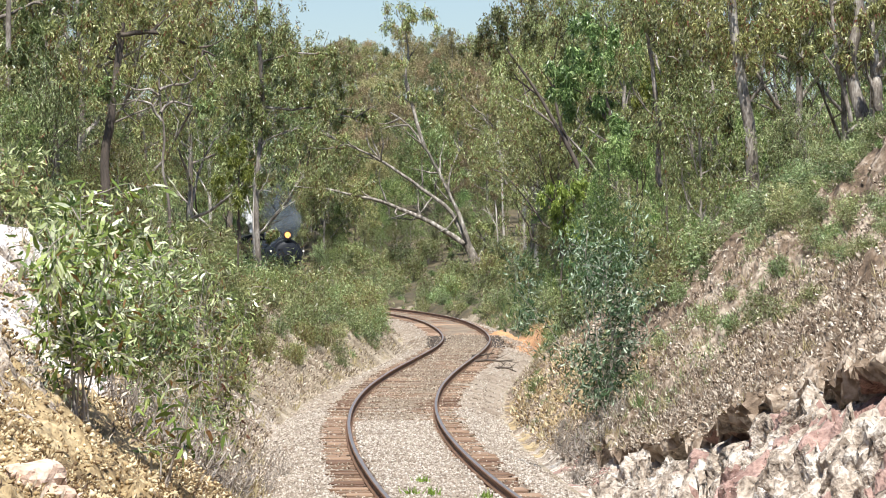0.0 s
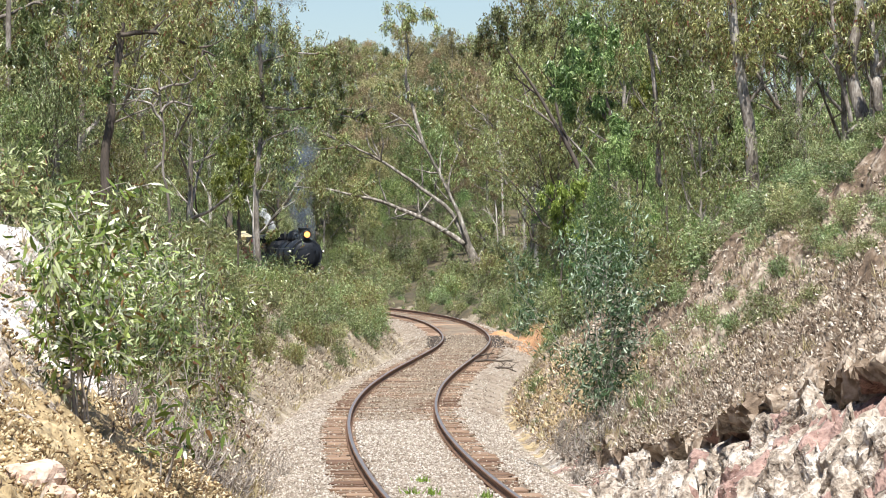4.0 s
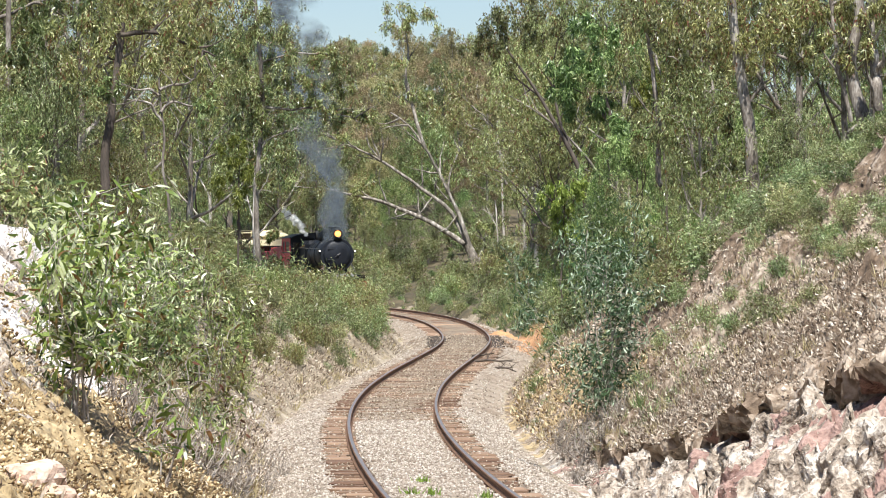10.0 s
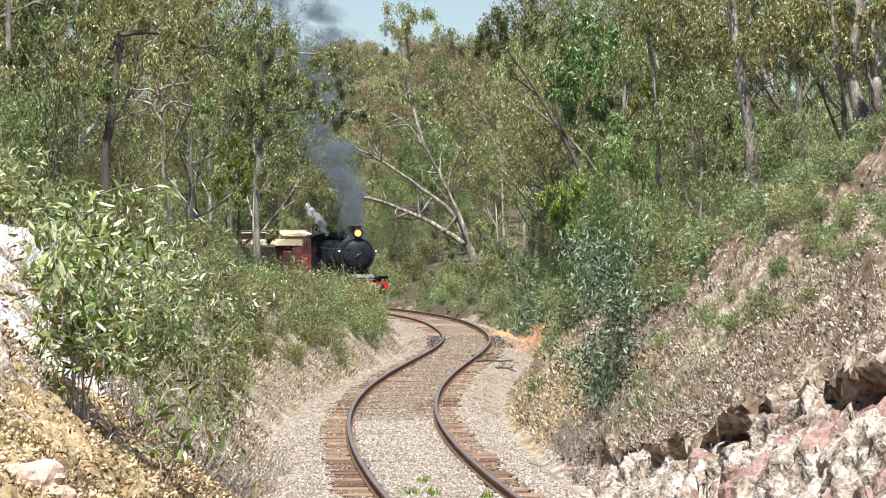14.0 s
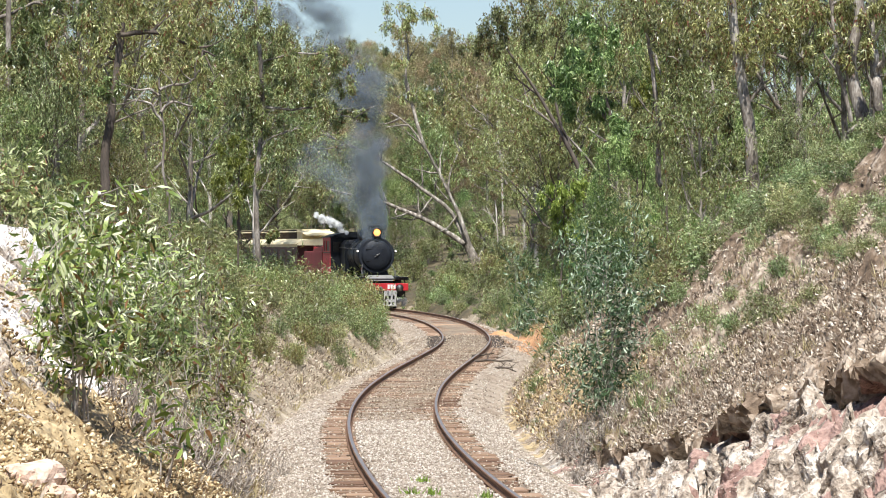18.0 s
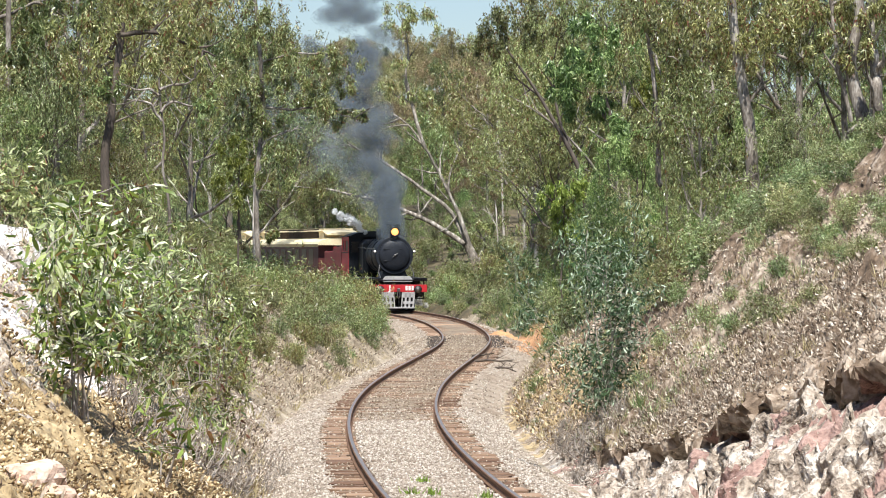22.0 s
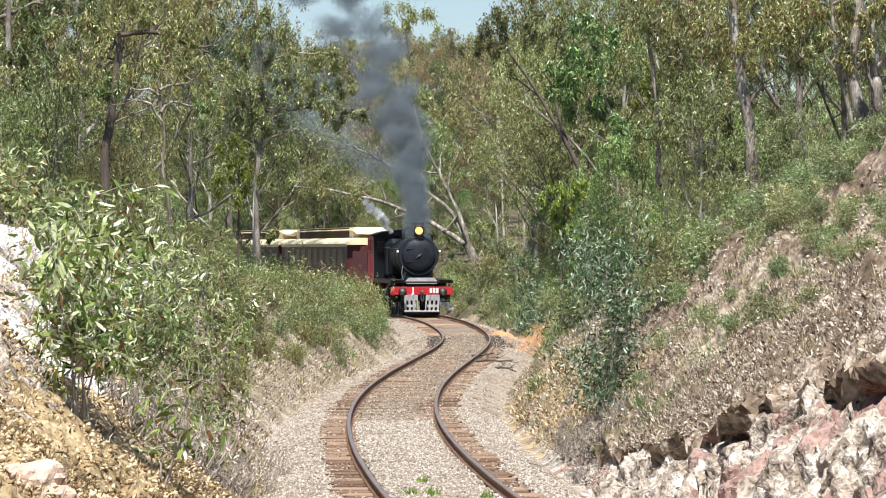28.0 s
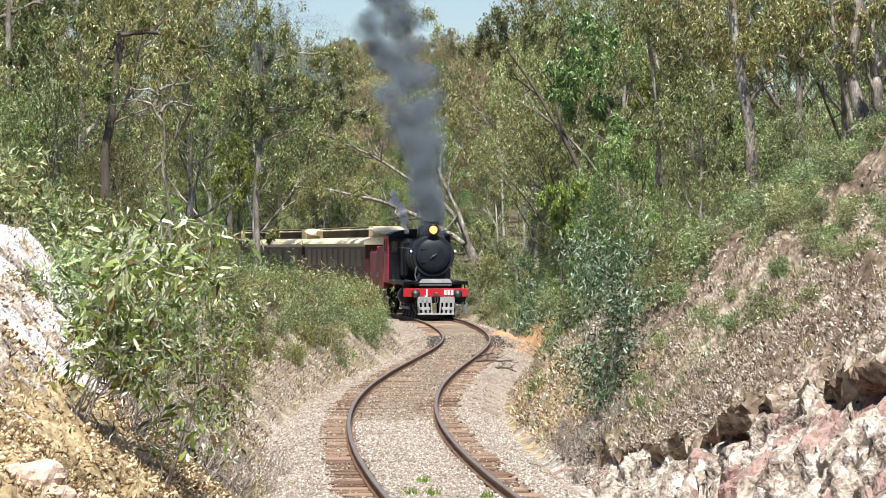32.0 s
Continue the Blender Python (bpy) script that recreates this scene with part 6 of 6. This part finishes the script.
# distance of the headlamp along the line, by time
LAMP_T = [0, 3, 6, 9, 13, 17, 19, 22, 24, 25, 28, 30, 32]
LAMP_A = [197.3, 192.9, 188.4, 183.4, 176.8, 169.8, 166.2, 161.0, 157.7, 155.8, 150.3, 147.0, 142.8]
_w = np.arange(0, 32.01, 0.5)
_a = np.interp(_w, LAMP_T, LAMP_A)
_co = np.polyfit(_w, _a, 4)


def lamp_arc(t):
    return float(np.polyval(_co, t))


def vehicle_pose(a_front, pivots):
    """Stands a vehicle on the line by its two pivots, given behind its origin."""
    (x1, y1, z1, _), (x2, y2, z2, _) = on_track(a_front + pivots[0]), on_track(a_front + pivots[1])
    p, q = Vector((x1, y1, z1)), Vector((x2, y2, z2))
    d = (p - q).normalized()
    right = d.cross(Vector((0, 0, 1))).normalized()
    up = right.cross(d)
    m = Matrix((right, d, up)).transposed().to_4x4()
    m.translation = p + d * pivots[0]
    return m


LOCO, TENDER = build_loco(), build_tender()
CARS = [build_carriage()]
CARS.append(copy_thing(CARS[0], Matrix()))
TRAIN = [(LOCO, 0.0, (1.0, 5.9)), (TENDER, 9.8, (1.85, 5.05)), (CARS[0], 18.8, (3.2, 19.8)), (CARS[1], 42.4, (3.2, 19.8))]


# ---- smoke and steam: rigid puffs of fine flakes ----
def puff_mesh(seed, count, spread, flake, mat, limit, tall=1.0, sunny=False):
    rng = np.random.RandomState(seed)
    c = rng.normal(0, 1, (9, 3)) * spread * 0.6
    p = c[rng.randint(0, 9, count)] + rng.normal(0, 1, (count, 3)) * spread * 0.55
    r = np.linalg.norm(p, axis=1)
    p *= np.where(r > limit, limit * rng.uniform(0.5, 1, count) / np.maximum(r, 1e-6), 1)[:, None]
    p[:, 2] *= tall
    a, b = unit(rng.normal(size=(count, 3))), unit(rng.normal(size=(count, 3)))
    if sunny:
        face = unit(rng.normal(0, 0.6, (count, 3)) + np.array([0, 0, 1.0]))
        a = unit(np.cross(face, a))
        b = np.cross(face, a)
    s = flake * rng.uniform(0.6, 1.3, (count, 1))
    v = np.stack([p - a * s, p + a * s * 0.6 + b * s * 0.8, p + a * s * 0.4 - b * s], 1)
    return mesh_of("puff", v.reshape(-1, 3), np.arange(3 * count).reshape(-1, 3), mat)


THICK = [puff_mesh(500 + i, 15000, 0.36, 0.0235, M_SMOKE, 0.72, 2.0) for i in range(4)]
THIN = [puff_mesh(510 + i, 5200, 0.38, 0.0235, M_SMOKE, 0.72, 2.0) for i in range(4)]
WISP = [puff_mesh(530 + i, 2300, 0.40, 0.0235, M_WISP, 0.75, 2.0) for i in range(3)]
STEAM = [puff_mesh(520 + i, 5200, 0.11, 0.015, M_STEAM, 0.26, 1.0, True) for i in range(3)]
RS = random.Random(9)
PUFFS = []


def emit(t0, mesh, rise, drift, spread, label):
    ob = tagged(new("smoke_puff", mesh), label, "smoke", "engine smoke", "stuff")
    PUFFS.append((ob, t0, rise, drift, (RS.gauss(0, spread), RS.gauss(0, spread), RS.gauss(0, 0.25))))


_t = -4.0
while _t < 32.0:
    heavy = np.interp(_t, [0, 14, 16.5, 17.5, 19, 21, 21.6, 27, 28, 32], [0.12, 0.10, 0.5, 0.8, 0.9, 0.9, 0.95, 0.9, 1, 1])
    lean = np.interp(_t, [0, 12, 15, 17.5, 19.5, 21.5, 23.5, 25, 26, 29, 32], [-0.15, -0.3, -0.1, -0.15, -0.45, -0.85, -0.8, -0.5, -0.25, -0.4, -0.5])
    if heavy < 0.3:
        emit(_t, (THICK if RS.random() < 0.34 else THIN)[RS.randrange(4)], 2.3, float(lean), 0.20, "thin puff of bluish grey engine smoke")
        _t += 0.14
    else:
        emit(_t, (THICK if RS.random() < heavy else THIN)[RS.randrange(4)], 2.9, float(lean), 0.25, "puff of dark grey engine smoke")
        _t += 0.125 if _t < 21 else 0.1
for _i in range(84):
    emit(14.5 + _i * 0.137, WISP[RS.randrange(3)], 1.0 + 0.3 * RS.random(), -0.42 - 0.3 * RS.random(), 0.16, "drifting wisp of thin blue smoke")


def puff_rows(t0, rise, drift, jit):
    rows = []
    lying = Matrix.Rotation(1.45, 4, "X")
    wait = [t for t in np.arange(0, 32, 2.0) if t < t0 - 0.45]
    for t in wait:
        m = vehicle_pose(lamp_arc(t), (1.0, 5.9))
        rows.append((float(t), Matrix.Translation(m @ Vector((0, -2.6, 2.75))) @ lying))
    turn, fall = RS.uniform(-0.5, 0.5) + RS.choice((0, math.pi)), RS.uniform(0.7, 1.5)
    ages = [-0.35, 0.0, 0.4, 1.0, 2.0, 3.2, 4.5, 7.0, 12.0]
    for a in ages:
        t = t0 + a
        if t < 0 or t > 32:
            continue
        m = vehicle_pose(lamp_arc(max(t0, 0) if t0 > 0 else t0), (1.0, 5.9))
        if a < 0:
            p = vehicle_pose(lamp_arc(t), (1.0, 5.9)) @ Vector((0, -0.75, 2.75))
        else:
            p = m @ Vector((0, -0.75, 4.1))
            w = a ** 1.8 / (1.2 + 0.3 * a)
            up = rise * a * (1 if a < 4.5 else 1 - 0.03 * (a - 4.5)) * (1 + 0.12 * jit[2])
            p = p + Vector((drift * w + jit[0] * a, jit[1] * a + 0.2 * a, up))
        tip = 0.7 if a < 0 else fall * float(np.interp(a, [0, 0.4, 1.0, 2.0, 4.5], [0.0, 0.25, 0.7, 1.0, 1.25]))
        rows.append((t, Matrix.Translation(p) @ (Matrix.Rotation(tip, 4, "X") if a < 0 else Matrix.Rotation(turn, 4, "Z") @ Matrix.Rotation(tip, 4, "Y"))))
    if not rows or rows[0][0] > 0.01:
        p = vehicle_pose(lamp_arc(0), (1.0, 5.9)) @ Vector((0, -0.75, 2.75))
        if t0 < 0.4:
            a = max(-t0, 0.0)
            p = vehicle_pose(lamp_arc(t0), (1.0, 5.9)) @ Vector((0, -0.75, 4.1)) + Vector((drift * a + jit[0] * a, jit[1] * a, rise * max(a, 0)))
        rows.insert(0, (0.0, Matrix.Translation(p) @ (lying if t0 >= 0.4 else Matrix.Rotation(0.6, 4, "Y"))))
    if rows[-1][0] < 31.99:
        a = 32 - t0
        if a > 12:
            rows.append((32.0, Matrix.Translation((drift * (a - 12), 0, 0.3 * (a - 12))) @ rows[-1][1]))
        else:
            p = vehicle_pose(lamp_arc(max(t0, -4)), (1.0, 5.9)) @ Vector((0, -0.75, 4.1 if a > 0 else 2.75))
            a = max(a, 0)
            w = a ** 1.8 / (1.2 + 0.3 * a)
            rows.append((32.0, Matrix.Translation(p + Vector((drift * w + jit[0] * a, jit[1] * a + 0.2 * a, rise * a * (1 + 0.12 * jit[2])))) @ rows[-1][1].to_quaternion().to_matrix().to_4x4()))
    return rows


def build_steam(name, label, spots):
    s = thing(name)
    tagged(s, label, "steam")
    for i, (x, y, z, k) in enumerate(spots):
        ob = part("wisp", STEAM[i % 3], None, s)
        ob["kind"] = "stuff"
        ob.matrix_basis = Matrix.Translation((x + RS.gauss(0, 0.05), y + RS.gauss(0, 0.06), z + RS.gauss(0, 0.04))) @ Matrix.Rotation(i * 1.3, 4, "Z") @ Matrix.Scale(k * 0.72, 4)
    return s


VALVE = build_steam("steam_plume", "curling white steam plume from the safety valve", [
    (0.0, 0, 0.05, 0.8), (0.04, 0, 0.22, 1.1), (0.10, 0, 0.42, 1.3), (0.18, 0, 0.62, 1.5), (0.26, 0.1, 0.84, 1.5), (0.40, 0, 1.04, 1.5), (0.58, 0, 1.22, 1.4), (0.70, 0, 1.42, 1.2), (0.82, 0, 1.60, 1.0)])
DRAIN = build_steam("steam_plume", "low white steam from the cylinder drain cocks", [
    (0, 0, 0, 1.1), (-0.2, 0.1, 0.05, 1.0), (-0.35, 0.0, 0.16, 0.9), (0.15, 0.2, -0.08, 0.9)])


def motions():
    times = [i * 0.5 for i in range(65)]
    for ob, behind, pivots in TRAIN:
        walk(ob, [(t, vehicle_pose(lamp_arc(t) + behind, pivots)) for t in times])
    for w, radius in WHEELS:
        base = w.matrix_basis.copy()
        rows = []
        for i in range(129 if radius == 0 else 65):
            t = i * (0.25 if radius == 0 else 0.5)
            turn = -(lamp_arc(0) - lamp_arc(t)) / (radius or 0.705)
            if radius:
                rows.append((t, base @ Matrix.Rotation(turn, 4, "X")))
            else:
                rows.append((t, Matrix.Translation((0, 0.30 * math.cos(turn), 0.30 * math.sin(turn))) @ base))
        walk(w, rows)

    for ob, t0, rise, drift, jit in PUFFS:
        walk(ob, puff_rows(t0, rise, drift, jit))
    rows, low = [], []
    for t in times:
        m = vehicle_pose(lamp_arc(t), (1.0, 5.9))
        sway = 8 * math.sin(t * 1.7) + 5 * math.sin(t * 3.9) + float(np.interp(t, [0, 6, 9, 13, 19, 24, 25, 28, 32], [-10, -10, 15, 14, 34, 30, 0, 10, 0]))
        rows.append((t, Matrix.Translation(m @ Vector((0.75, -6.2, 3.85))) @ pose(0, 0, 0, 0, sway, 180 + 10 * math.sin(t))))
        low.append((t, Matrix.Translation(m @ Vector((-1.25, 0.7, 0.42 + 0.05 * math.sin(3 * t)))) @ pose(0, 0, 0, 0, 8 * math.sin(t * 2.3), 40 * math.sin(0.8 * t))))
    walk(VALVE, rows)
    walk(DRAIN, low)
    # the gust that bends the near sapling
    stand = SWAYING.matrix_basis.copy()
    bend = [(0, 0), (2, 1.5), (4, -1), (6, 1), (9, 0), (12, 2), (15, 0), (18, 1), (21, -1), (24, 2), (26, 1), (28, 0.5), (29, 2.5), (29.5, 4), (30, 8), (30.5, 12), (31.2, 16), (32, 25)]
    for k, ob in enumerate(NEAR):
        at = ob.matrix_basis.copy()
        walk(ob, [(t, at @ pose(0, 0, 0, 0.6 * math.sin(1.1 * t + k), 1.1 * math.sin(0.9 * t + 2.1 * k) + max(t - 28.5, 0) * (1.6 if k < 3 else 0.5), 0)) for t in times])
    walk(SWAYING, [(t, stand @ pose(0, 0, 0, 0, a, 0)) for t, a in bend])


motions()
